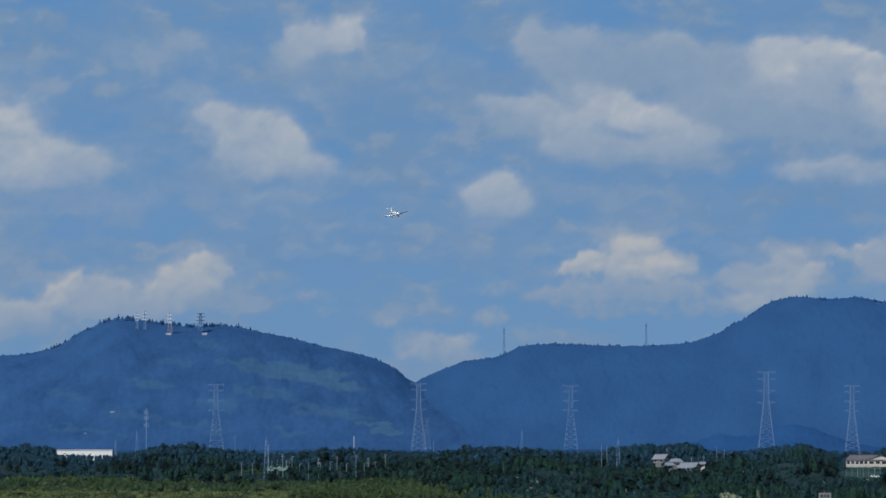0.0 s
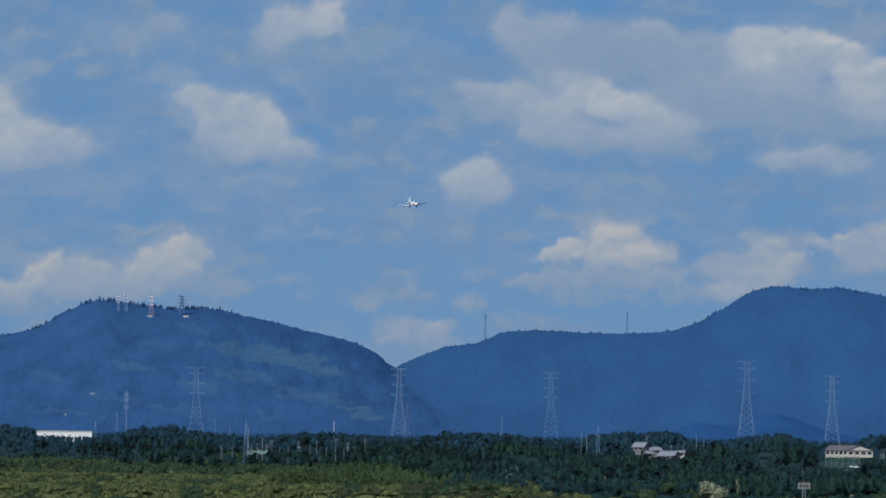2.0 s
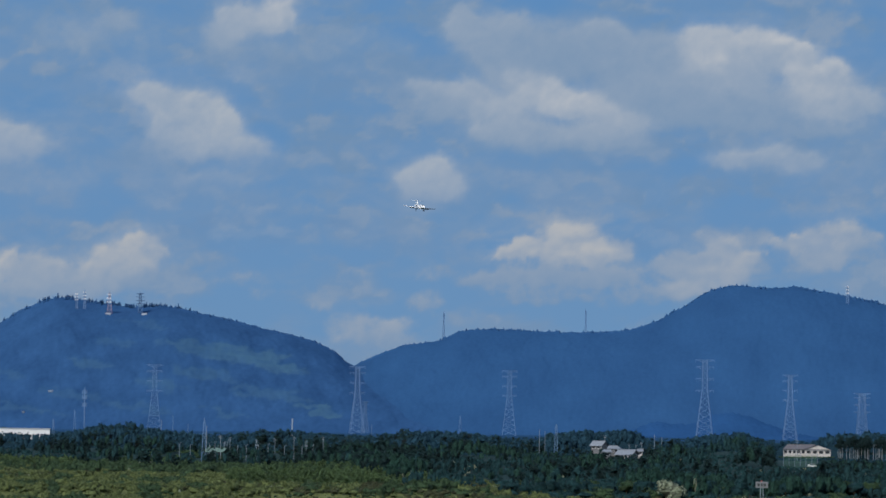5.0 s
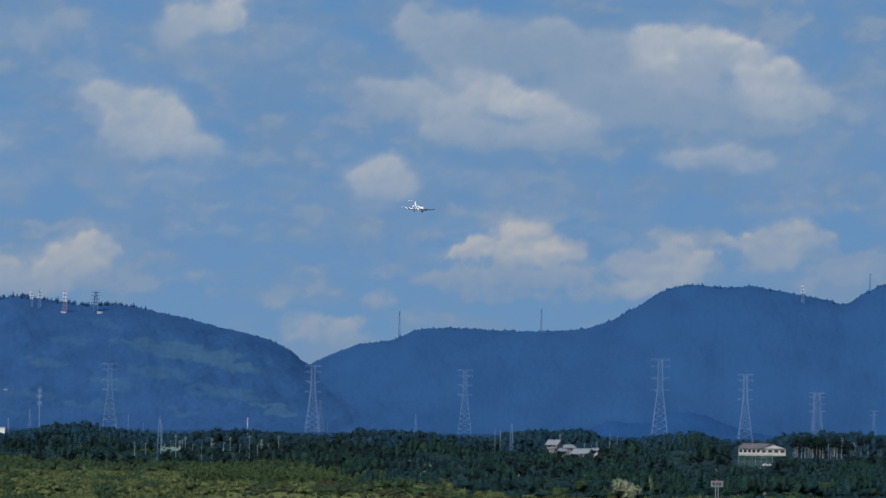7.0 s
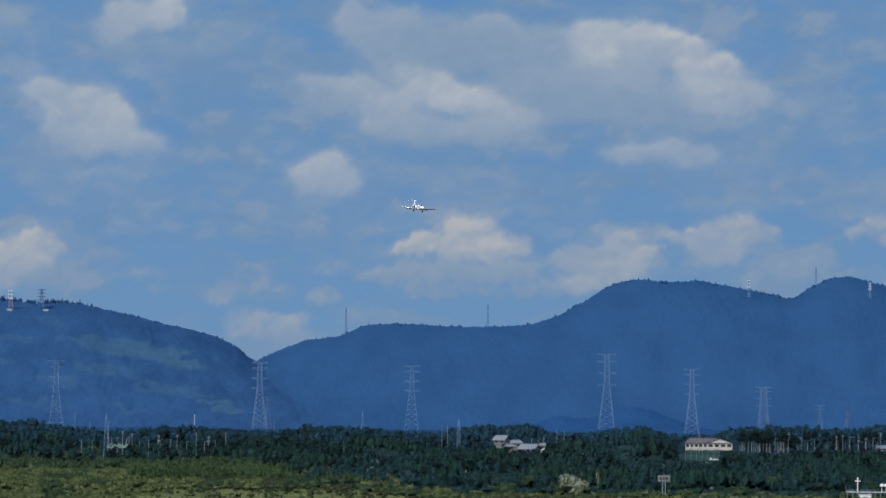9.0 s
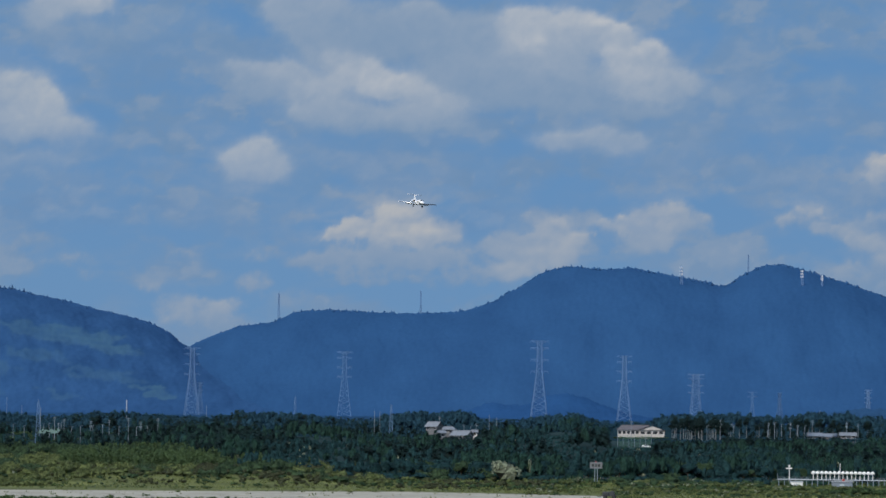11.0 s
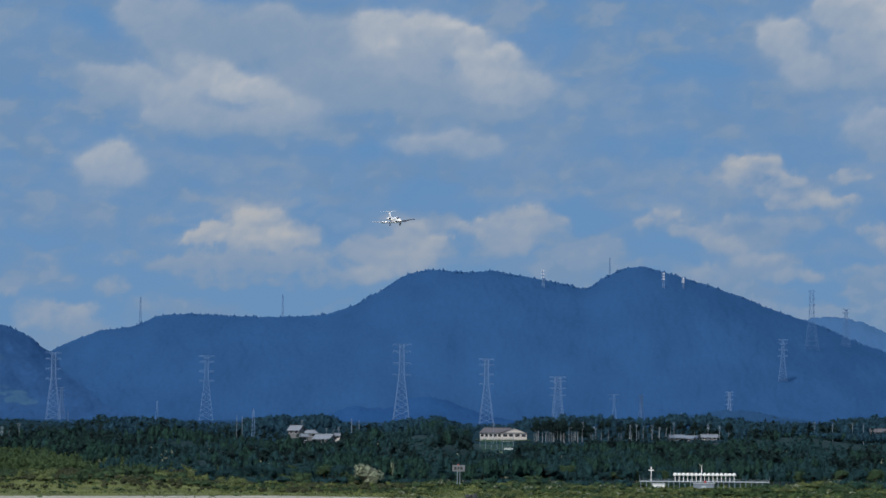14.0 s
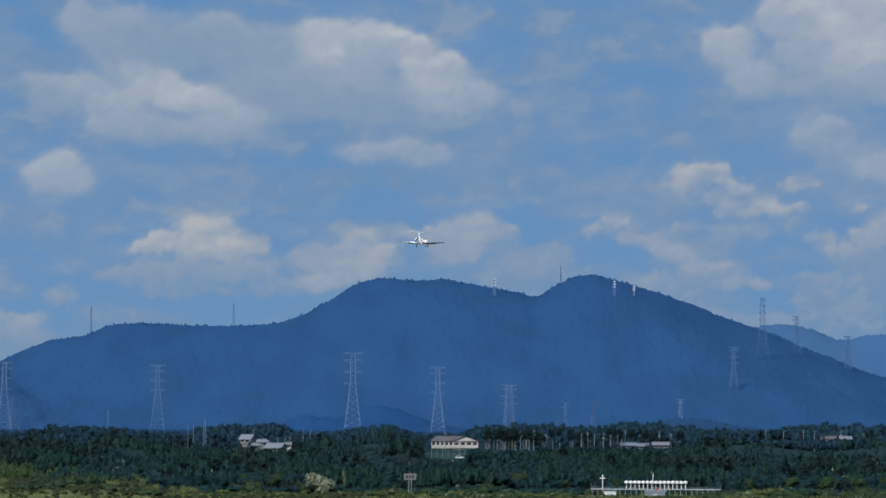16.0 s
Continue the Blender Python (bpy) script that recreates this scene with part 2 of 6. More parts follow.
def cloud_material(name, bright, grey, edge, sky_top=None, sky_low=None, fray=0.5, size=10.0):
    """A glowing cloud sheet with sunlit heads and grey sides painted in, on blue air or on nothing; size is that of the
    finest tufts in metres.
    """
    mat = bpy.data.materials.new(name)
    mat.use_nodes = True
    n, link = mat.node_tree.nodes, mat.node_tree.links.new
    n.remove(n["Principled BSDF"])
    out = n["Material Output"]

    def math_node(op, a, b, c=None, clamp=False):
        node = n.new("ShaderNodeMath")
        node.operation, node.use_clamp = op, clamp
        for k, v in enumerate((a, b, c)):
            if v is None:
                continue
            if isinstance(v, (int, float)):
                node.inputs[k].default_value = v
            else:
                link(v, node.inputs[k])
        return node.outputs[0]

    def attribute(key):
        node = n.new("ShaderNodeAttribute")
        node.attribute_name = key
        return node.outputs["Fac"]

    tuft = n.new("ShaderNodeTexNoise")
    link(n.new("ShaderNodeTexCoord").outputs["Object"], tuft.inputs["Vector"])
    tuft.inputs["Scale"].default_value, tuft.inputs["Detail"].default_value = 1.0 / size, 5.0
    tuft.inputs["Roughness"].default_value = 0.6
    fine = math_node("SUBTRACT", tuft.outputs["Fac"], 0.5)
    near = attribute("near")
    body = math_node("MULTIPLY_ADD", math_node("MULTIPLY", fine, near), fray, attribute("body"))
    solid = n.new("ShaderNodeMapRange")
    solid.interpolation_type = "SMOOTHSTEP"
    solid.inputs["From Min"].default_value, solid.inputs["From Max"].default_value = edge
    link(body, solid.inputs["Value"])
    thin = math_node("MULTIPLY", attribute("thin"), math_node("MULTIPLY_ADD", fine, 0.8, 1.0), clamp=True)
    # dense heads over the veil
    gap = math_node("SUBTRACT", 1.0, solid.outputs["Result"])
    cover = math_node("MULTIPLY", math_node("MULTIPLY_ADD", gap, thin, solid.outputs["Result"]), attribute("fade"), clamp=True)
    lit = math_node("MULTIPLY", attribute("lit"), math_node("MULTIPLY_ADD", fine, 0.30, 1.0), clamp=True)
    tone = n.new("ShaderNodeMix")
    tone.data_type = "RGBA"
    link(lit, tone.inputs["Factor"])
    tone.inputs["A"].default_value, tone.inputs["B"].default_value = (*grey, 1), (*bright, 1)
    glow = n.new("ShaderNodeEmission")
    if sky_top:
        air = n.new("ShaderNodeMix")
        air.data_type = "RGBA"
        link(attribute("height"), air.inputs["Factor"])
        air.inputs["A"].default_value, air.inputs["B"].default_value = (*sky_low, 1), (*sky_top, 1)
        both = n.new("ShaderNodeMix")
        both.data_type = "RGBA"
        link(cover, both.inputs["Factor"])
        link(air.outputs["Result"], both.inputs["A"])
        link(tone.outputs["Result"], both.inputs["B"])
        link(both.outputs["Result"], glow.inputs["Color"])
        link(glow.outputs["Emission"], out.inputs["Surface"])
    else:
        link(tone.outputs["Result"], glow.inputs["Color"])
        clear, mix = n.new("ShaderNodeBsdfTransparent"), n.new("ShaderNodeMixShader")
        link(cover, mix.inputs["Fac"])
        link(clear.outputs["BSDF"], mix.inputs[1])
        link(glow.outputs["Emission"], mix.inputs[2])
        link(mix.outputs["Shader"], out.inputs["Surface"])
    return mat


# ---- sky with its clouds, far behind everything ----
def sky_sheet(name, radius, el0, el1, step, puffs, seed, mat, label, veil=0.0, soft=0.5, swell=1.0, grain=1.0):
    """A shell of sky. Each puff: bearing, height, half width, half height, thickness, brightness; it swells into round heads."""
    rng = np.random.default_rng(seed)
    az, el = np.meshgrid(np.arange(-12.2, 10.2, step), np.arange(el0, el1, step))
    x = az + (fbm(az * 2.2, el * 2.6, seed + 20, 4) - 0.5) * 0.30 + (fbm(az * 8.0, el * 8.5, seed + 24, 3) - 0.5) * 0.07
    y = el + (fbm(az * 2.2 + 40, el * 2.6, seed + 30, 4) - 0.5) * 0.20 + (fbm(az * 8.0 + 31, el * 8.5, seed + 34, 3) - 0.5) * 0.06
    heap, glow, total = np.zeros_like(az), np.zeros_like(az), np.full_like(az, 1e-5)

    def lump(px, py, rx, ry, weight, bright, k):
        cols = slice(*np.clip(((np.array([px - rx * 2 - 0.5, px + rx * 2 + 0.5]) + 12.2) / step).astype(int), 0, az.shape[1]))
        rows = slice(*np.clip(((np.array([py - ry * 2 - 0.4, py + ry * 2 + 0.4]) - el0) / step).astype(int), 0, az.shape[0]))
        d2 = ((x[rows, cols] - px) / rx) ** 2 + ((y[rows, cols] - py) / ry) ** 2
        p = weight * np.exp(-d2 * 1.1)
        heap[rows, cols] += p ** k
        glow[rows, cols] += p ** k * bright
        total[rows, cols] += p ** k

    k = 1.5
    for px, py, w, h, weight, bright in puffs:
        lump(px, py, w * swell, h * swell, weight * soft, bright, k)
        # a thin grey skirt of vapour round each puff
        lump(px, py - h * 0.25, w * 1.7, h * 1.6, weight * 0.22, bright * 0.5, k)
        count = int(np.clip(w * h * 260, 6, 26))
        for _ in range(count):
            r, q = math.sqrt(rng.random()) * 0.95, rng.uniform(0, 2 * math.pi)
            size = h * rng.uniform(0.38, 0.72)
            lump(px + r * w * math.cos(q), py + r * h * math.sin(q) * 0.9, size * rng.uniform(1.0, 1.5), size, weight * rng.uniform(0.3, 0.6) * grain, bright * rng.uniform(0.85, 1.08) * (1.0 + 0.14 * math.sin(q) * r), k)
    glow = glow / total
    heap = heap ** (1 / k)
    near = smooth(0.03, 0.5, heap)
    rough = fbm(x * 4.5, y * 5.0, seed, 4) - 0.5
    fine = fbm(x * 13.0, y * 14.0, seed + 70, 3, 0.55) - 0.5
    body = heap + near * grain * (rough * 0.42 + fine * 0.14)
    wisps = smooth(0.30, 0.66, fbm(x * 0.8, y * 1.8, seed + 50, 5)) * (0.45 + 0.9 * smooth(0.3, 0.75, fbm(x * 2.2, y * 4.2, seed + 55, 4)))
    thin = np.clip(veil * wisps * (1.0 + 0.7 * smooth(4.2, 1.6, el)), 0, 1)
    fade = np.ones_like(az) if el0 < 0 else smooth(el0, el0 + 0.9, el) * smooth(el1, el1 - 0.5, el)
    # sunlight painted into the glow: slopes towards the high sun are brighter
    up, across = np.gradient(np.sqrt(np.clip(heap, 0, 2)) + rough * 0.16 + fine * 0.06, step)
    lit = glow ** 1.2 * (0.82 + 0.055 * np.clip(-up, -3.0, 3.5) + 0.015 * np.clip(across, -3, 3) + 0.35 * rough) * (0.5 + 0.5 * smooth(0.1, 0.95, heap))
    lit = np.clip(np.maximum(lit, 0.22 * thin * smooth(0.35, 0.7, fbm(x * 2.6, y * 5.0, seed + 81, 4))), 0, 1)
    a, e = np.radians(az), np.radians(el)
    verts = np.stack([radius * np.cos(e) * np.sin(a), radius * np.cos(e) * np.cos(a), radius * np.sin(e)], -1).reshape(-1, 3)
    me = mesh_arrays(name, verts, grid_faces(*az.shape), mat, True)
    for key, values in (("body", body), ("near", near), ("thin", thin), ("fade", fade), ("lit", lit), ("height", smooth(-1.0, 7.5, el))):
        me.attributes.new(key, "FLOAT", "POINT").data.foreach_set("value", values.astype(np.float32).ravel())
    ob = new(name, me)
    ob.location = EYE
    ob.visible_shadow = False
    return tagged(ob, label, "sky", kind="structure")


M_SKY_LOW = cloud_material("air_and_low_clouds", (0.43, 0.45, 0.48), (0.152, 0.268, 0.442), (0.16, 0.80), (0.108, 0.255, 0.495), (0.150, 0.285, 0.48), fray=0.55, size=9.0)
M_SKY_MID = cloud_material("middle_clouds", (0.43, 0.47, 0.52), (0.145, 0.264, 0.45), (0.06, 1.05), fray=0.22, size=11.0)
M_SKY_TOP = cloud_material("upper_clouds", (0.47, 0.50, 0.545), (0.146, 0.262, 0.43), (0.06, 1.10), fray=0.28, size=12.0)


def low_clouds():
    left = [(-9.81, 2.49, 0.2, 0.13, 1.0, 0.95), (-9.98, 2.28, 0.28, 0.16, 1.0, 0.9), (-10.4, 2.05, 0.35, 0.16, 0.9, 0.7), (-10.85, 2.02, 0.35, 0.2, 0.9, 0.65), (-11.5, 2.1, 0.5, 0.25, 0.9, 0.7), (-9.23, 2.36, 0.35, 0.2, 0.9, 0.68),
            (-9.5, 2.1, 0.4, 0.17, 0.9, 0.55), (-8.4, 2.49, 0.3, 0.16, 1.0, 0.9), (-8.06, 2.66, 0.25, 0.14, 1.0, 1.0), (-7.75, 2.80, 0.2, 0.13, 1.0, 1.0), (-7.56, 2.64, 0.15, 0.15, 0.9, 0.9), (-7.98, 2.42, 0.3, 0.16, 0.9, 0.8), (-8.4, 2.2, 0.4, 0.18, 0.85, 0.55), (-9.0, 2.05, 0.5, 0.15, 0.8, 0.5),
            (-6.56, 3.08, 0.3, 0.1, 0.5, 0.42), (-7.0, 3.1, 0.25, 0.09, 0.45, 0.4), (-5.39, 2.95, 0.3, 0.16, 0.5, 0.45), (-5.5, 3.3, 0.4, 0.12, 0.42, 0.35), (-9.4, 3.0, 0.7, 0.18, 0.4, 0.3), (-6.3, 2.25, 0.5, 0.14, 0.42, 0.4), (-6.1, 2.05, 0.3, 0.12, 0.42, 0.4),
            (-4.75, 1.58, 0.42, 0.2, 0.5, 0.55), (-4.2, 1.5, 0.42, 0.22, 0.52, 0.6), (-5.2, 1.9, 0.22, 0.12, 0.55, 0.5), (-3.7, 1.98, 0.3, 0.16, 0.55, 0.45), (-3.62, 2.34, 0.25, 0.1, 0.6, 0.5), (-3.1, 1.75, 0.5, 0.14, 0.45, 0.35)]
    middle = [(-1.48, 3.07, 0.3, 0.13, 1.1, 1.05), (-1.73, 2.93, 0.3, 0.17, 1.1, 1.05), (-2.23, 2.78, 0.3, 0.14, 1.0, 0.98), (-2.48, 2.68, 0.2, 0.1, 0.95, 0.92), (-1.14, 2.76, 0.32, 0.2, 1.1, 1.02), (-0.75, 2.76, 0.2, 0.13, 0.8, 0.85), (-1.73, 2.68, 0.5, 0.14, 1.0, 0.96),
              (-2.4, 2.33, 0.5, 0.17, 0.8, 0.42), (-1.65, 2.35, 0.4, 0.18, 0.85, 0.38), (-1.06, 2.38, 0.35, 0.18, 0.85, 0.42), (-2.95, 2.33, 0.28, 0.14, 0.6, 0.36), (-1.7, 2.06, 1.1, 0.13, 0.6, 0.32), (-0.6, 2.42, 0.2, 0.14, 0.6, 0.5), (-0.4, 2.15, 0.5, 0.16, 0.55, 0.38),
              (0.02, 2.58, 0.35, 0.2, 0.75, 0.58), (0.6, 2.83, 0.3, 0.16, 0.9, 0.78), (0.77, 2.92, 0.2, 0.1, 0.9, 0.86), (0.94, 2.66, 0.25, 0.16, 0.9, 0.86), (0.6, 2.41, 0.4, 0.2, 0.85, 0.7), (0.1, 2.24, 0.3, 0.15, 0.8, 0.75), (0.42, 3.04, 0.16, 0.07, 0.6, 0.55)]
    right = [(1.27, 2.70, 0.2, 0.07, 0.75, 0.7), (1.6, 2.87, 0.3, 0.1, 0.9, 0.88), (1.98, 3.0, 0.25, 0.14, 0.95, 0.97), (2.15, 2.72, 0.4, 0.2, 0.8, 0.6), (2.55, 3.13, 0.3, 0.15, 0.85, 0.8), (2.35, 2.9, 0.3, 0.14, 0.8, 0.72), (2.8, 2.95, 0.3, 0.14, 0.7, 0.6), (3.3, 2.5, 0.4, 0.18, 0.6, 0.42),
             (4.5, 3.10, 0.3, 0.1, 0.85, 0.82), (4.25, 2.97, 0.25, 0.12, 0.75, 0.7), (4.92, 2.88, 0.4, 0.15, 0.8, 0.68), (5.33, 2.7, 0.35, 0.15, 0.8, 0.66), (5.8, 2.47, 0.4, 0.15, 0.75, 0.58), (5.0, 2.25, 0.5, 0.15, 0.6, 0.5), (6.4, 2.2, 0.6, 0.14, 0.6, 0.5),
             (5.67, 3.92, 0.25, 0.1, 1.0, 0.97), (5.56, 3.71, 0.3, 0.18, 1.0, 1.0), (5.92, 3.8, 0.3, 0.16, 1.0, 0.97), (6.17, 3.55, 0.35, 0.18, 1.0, 0.92), (6.6, 3.47, 0.3, 0.14, 0.95, 0.92), (6.86, 3.34, 0.2, 0.1, 0.8, 0.85), (6.26, 3.3, 0.35, 0.12, 0.85, 0.85), (5.4, 3.05, 0.35, 0.14, 0.7, 0.6), (6.26, 2.97, 0.4, 0.15, 0.7, 0.6),
             (7.0, 3.67, 0.2, 0.06, 0.85, 0.88), (7.28, 3.72, 0.24, 0.08, 1.0, 1.0), (7.18, 3.34, 0.17, 0.08, 0.9, 0.88), (8.1, 3.34, 0.2, 0.06, 0.9, 0.88), (7.6, 2.92, 0.3, 0.12, 0.7, 0.62), (7.9, 2.7, 0.4, 0.14, 0.75, 0.6), (8.35, 2.95, 0.35, 0.2, 0.75, 0.65), (8.9, 3.1, 0.5, 0.25, 0.8, 0.7), (7.6, 2.3, 0.7, 0.15, 0.55, 0.45)]
    return left + middle + right


def mid_clouds():
    return [(-10.75, 4.66, 0.45, 0.36, 1.1, 1.0), (-10.45, 4.33, 0.5, 0.28, 1.1, 0.95), (-11.3, 4.5, 0.5, 0.4, 1.1, 0.9), (-9.9, 4.33, 0.4, 0.22, 0.95, 0.8), (-9.56, 4.16, 0.35, 0.18, 0.8, 0.65), (-10.4, 4.02, 0.8, 0.13, 0.8, 0.5), (-9.12, 4.16, 0.22, 0.12, 0.45, 0.35),
            (-7.73, 4.99, 0.3, 0.18, 0.85, 0.78), (-7.23, 4.74, 0.45, 0.27, 1.05, 0.92), (-6.73, 4.58, 0.35, 0.23, 1.05, 0.98), (-6.9, 4.26, 0.5, 0.18, 1.0, 0.82), (-6.2, 4.18, 0.35, 0.15, 0.85, 0.68), (-7.45, 4.42, 0.3, 0.24, 0.8, 0.62), (-6.7, 4.05, 0.7, 0.1, 0.6, 0.45),
            (-3.56, 3.93, 0.26, 0.2, 0.95, 0.85), (-3.75, 3.74, 0.3, 0.22, 0.9, 0.72), (-3.3, 3.70, 0.3, 0.18, 0.85, 0.66), (-3.45, 3.55, 0.45, 0.08, 0.5, 0.45), (1.44, 4.17, 0.55, 0.14, 0.9, 0.70), (0.85, 4.12, 0.35, 0.12, 0.75, 0.6), (1.9, 4.08, 0.35, 0.13, 0.8, 0.62),
            (-7.14, 3.7, 0.4, 0.14, 0.55, 0.4), (-6.48, 3.76, 0.4, 0.12, 0.55, 0.42), (-9.2, 3.6, 0.6, 0.15, 0.5, 0.38), (-8.6, 3.74, 0.3, 0.12, 0.45, 0.36), (-7.8, 3.58, 0.22, 0.18, 0.42, 0.36), (-5.4, 4.03, 0.35, 0.1, 0.5, 0.38), (-5.1, 3.78, 0.25, 0.1, 0.45, 0.38), (-10.6, 3.5, 0.5, 0.12, 0.45, 0.35),
            (7.41, 4.40, 0.3, 0.15, 0.8, 0.66), (7.82, 4.57, 0.3, 0.12, 0.85, 0.7), (7.85, 4.2, 0.5, 0.18, 0.75, 0.55), (8.5, 3.9, 0.5, 0.2, 0.8, 0.65), (9.2, 4.0, 0.5, 0.25, 0.8, 0.7), (4.2, 4.3, 0.35, 0.1, 0.4, 0.35), (4.3, 3.6, 0.3, 0.12, 0.4, 0.38), (-1.0, 3.6, 0.7, 0.1, 0.35, 0.3)]


def top_clouds():
    left = [(-8.48, 5.80, 1.0, 0.26, 0.6, 0.40), (-8.1, 6.05, 0.4, 0.14, 0.5, 0.42), (-5.73, 6.14, 0.28, 0.24, 0.95, 0.85), (-6.35, 6.08, 0.35, 0.26, 0.85, 0.66), (-6.7, 5.85, 0.3, 0.2, 0.6, 0.45), (-5.5, 5.62, 1.1, 0.15, 0.6, 0.34), (-4.75, 5.87, 0.5, 0.13, 0.55, 0.42), (-3.9, 5.7, 0.3, 0.2, 0.4, 0.35)]
    heart = [(-3.02, 6.16, 0.25, 0.2, 0.6, 0.5), (-2.31, 6.1, 0.4, 0.2, 0.65, 0.5), (-2.85, 5.9, 0.4, 0.24, 0.85, 0.5), (-0.98, 5.98, 0.4, 0.18, 0.85, 0.48), (-1.73, 5.66, 0.8, 0.36, 0.95, 0.36), (-2.5, 5.5, 0.4, 0.25, 0.8, 0.45), (-2.14, 5.28, 0.3, 0.16, 1.05, 0.85), (-1.9, 5.10, 0.3, 0.16, 1.2, 1.0), (-1.56, 4.93, 0.35, 0.15, 1.2, 1.0),
             (-1.06, 4.85, 0.35, 0.16, 1.1, 0.9), (-0.62, 4.66, 0.35, 0.14, 0.9, 0.75), (-3.73, 5.16, 0.25, 0.14, 0.75, 0.5), (-3.06, 5.08, 0.4, 0.18, 0.95, 0.64), (-3.39, 4.86, 0.35, 0.2, 0.75, 0.42), (-2.56, 4.85, 0.5, 0.22, 1.0, 0.66), (-2.14, 4.5, 0.7, 0.2, 0.9, 0.5), (-1.06, 4.45, 0.6, 0.17, 0.85, 0.52), (-1.6, 4.28, 0.9, 0.12, 0.6, 0.35), (-0.5, 4.3, 0.4, 0.1, 0.5, 0.35),
             (-0.48, 5.58, 0.6, 0.32, 0.95, 0.38), (0.02, 5.24, 0.5, 0.36, 0.95, 0.44), (-0.48, 5.1, 0.5, 0.25, 0.9, 0.38), (0.44, 5.87, 0.3, 0.18, 0.95, 0.78), (0.52, 5.58, 0.32, 0.24, 1.15, 1.0), (1.02, 5.90, 0.35, 0.15, 1.0, 0.82), (1.44, 5.82, 0.4, 0.16, 1.1, 0.98), (1.94, 5.7, 0.3, 0.18, 1.0, 0.82), (0.94, 5.33, 0.45, 0.28, 0.95, 0.58),
             (1.3, 5.55, 0.35, 0.15, 0.9, 0.62), (2.02, 5.33, 0.3, 0.2, 1.05, 0.88), (2.2, 5.02, 0.35, 0.22, 1.0, 0.82), (1.19, 4.92, 0.7, 0.26, 0.85, 0.38), (0.4, 4.75, 0.6, 0.2, 0.75, 0.36), (2.45, 5.38, 0.25, 0.18, 0.9, 0.8), (2.73, 4.97, 0.4, 0.26, 0.9, 0.62), (3.45, 4.8, 0.28, 0.18, 0.55, 0.38), (2.4, 4.55, 0.6, 0.14, 0.6, 0.34), (1.3, 4.6, 0.6, 0.12, 0.5, 0.34)]
    right = [(6.56, 5.72, 0.35, 0.28, 0.95, 0.74), (6.9, 5.25, 0.42, 0.22, 0.85, 0.6), (7.3, 6.13, 0.32, 0.24, 0.95, 0.74), (7.8, 6.15, 0.32, 0.22, 1.0, 0.82), (8.1, 5.96, 0.3, 0.18, 1.1, 0.97), (7.7, 5.62, 0.5, 0.28, 0.95, 0.58), (8.38, 5.55, 0.4, 0.22, 1.1, 0.92), (8.85, 5.6, 0.4, 0.3, 1.0, 0.86), (7.64, 5.13, 0.7, 0.22, 0.75, 0.42), (8.7, 5.08, 0.6, 0.2, 0.75, 0.46),
             (8.6, 6.3, 0.5, 0.3, 1.0, 0.85), (9.5, 5.7, 0.6, 0.4, 1.0, 0.8), (4.98, 4.88, 0.5, 0.18, 0.42, 0.32), (4.2, 4.63, 0.3, 0.14, 0.42, 0.32), (0.9, 6.75, 1.3, 0.2, 0.4, 0.3), (5.6, 6.5, 0.8, 0.15, 0.35, 0.3)]
    return left + heart + right


sky_low = sky_sheet("backdrop_low_sky", 4985, -0.3, 7.2, 0.04, low_clouds(), 3, M_SKY_LOW, "blue summer sky with distant white cumulus heads", veil=0.98, soft=0.7, swell=1.15, grain=1.0)
sky_mid = sky_sheet("backdrop_middle_clouds", 4970, 2.4, 6.0, 0.042, mid_clouds(), 11, M_SKY_MID, "soft greyish white clouds in a blue sky", veil=0.6, soft=1.0, swell=1.3, grain=0.6)
sky_top = sky_sheet("backdrop_upper_clouds", 4955, 3.4, 7.4, 0.042, top_clouds(), 27, M_SKY_TOP, "large broken cumulus clouds with bright edges", veil=0.24, soft=1.0, swell=1.3, grain=0.75)


# ---- the land ----
def land(x, y):
    """Height of the ground: a flat airfield, then a long gentle rise to the foot of the hills."""
    r = np.hypot(x, y)
    az = np.degrees(np.arctan2(x, y))
    rise = 0.0125 * np.clip(r - 1240, 0, 1400) + 3.0 * smooth(2640, 3800, r)
    roll = (fbm(x / 170, y / 170, 5, 4) - 0.5) * 8.0 * smooth(1250, 1600, r) * (1 - 0.5 * smooth(2500, 3000, r))
    fine = (fbm(x / 14, y / 14, 9, 3) - 0.5) * 0.5 * smooth(1010, 1060, r)
    bank = 2.6 * smooth(1040, 1110, r) * (1 - smooth(1150, 1260, r)) * smooth(-2.0, -3.5, az) * (np.abs(az) < 60)
    swell = 0.0
    for a, d, wa, wd, h in ((0.75, 1790, 0.75, 150, 8.0), (6.1, 1830, 0.9, 160, 6.0), (8.6, 1900, 0.9, 160, 6.0), (-8.0, 2150, 0.8, 150, 5.0), (-5.3, 2250, 0.9, 160, 4.5), (-10.7, 2100, 0.8, 160, 5.0), (3.6, 2250, 1.0, 140, 4.0), (-3.4, 2350, 0.8, 140, 4.0)):
        swell = swell + h * np.exp(-((az - a) / wa) ** 2 - ((r - d) / wd) ** 2)
    rise = rise + swell
    return np.where(np.abs(az) < 100, rise + roll + fine + bank, 0.0)


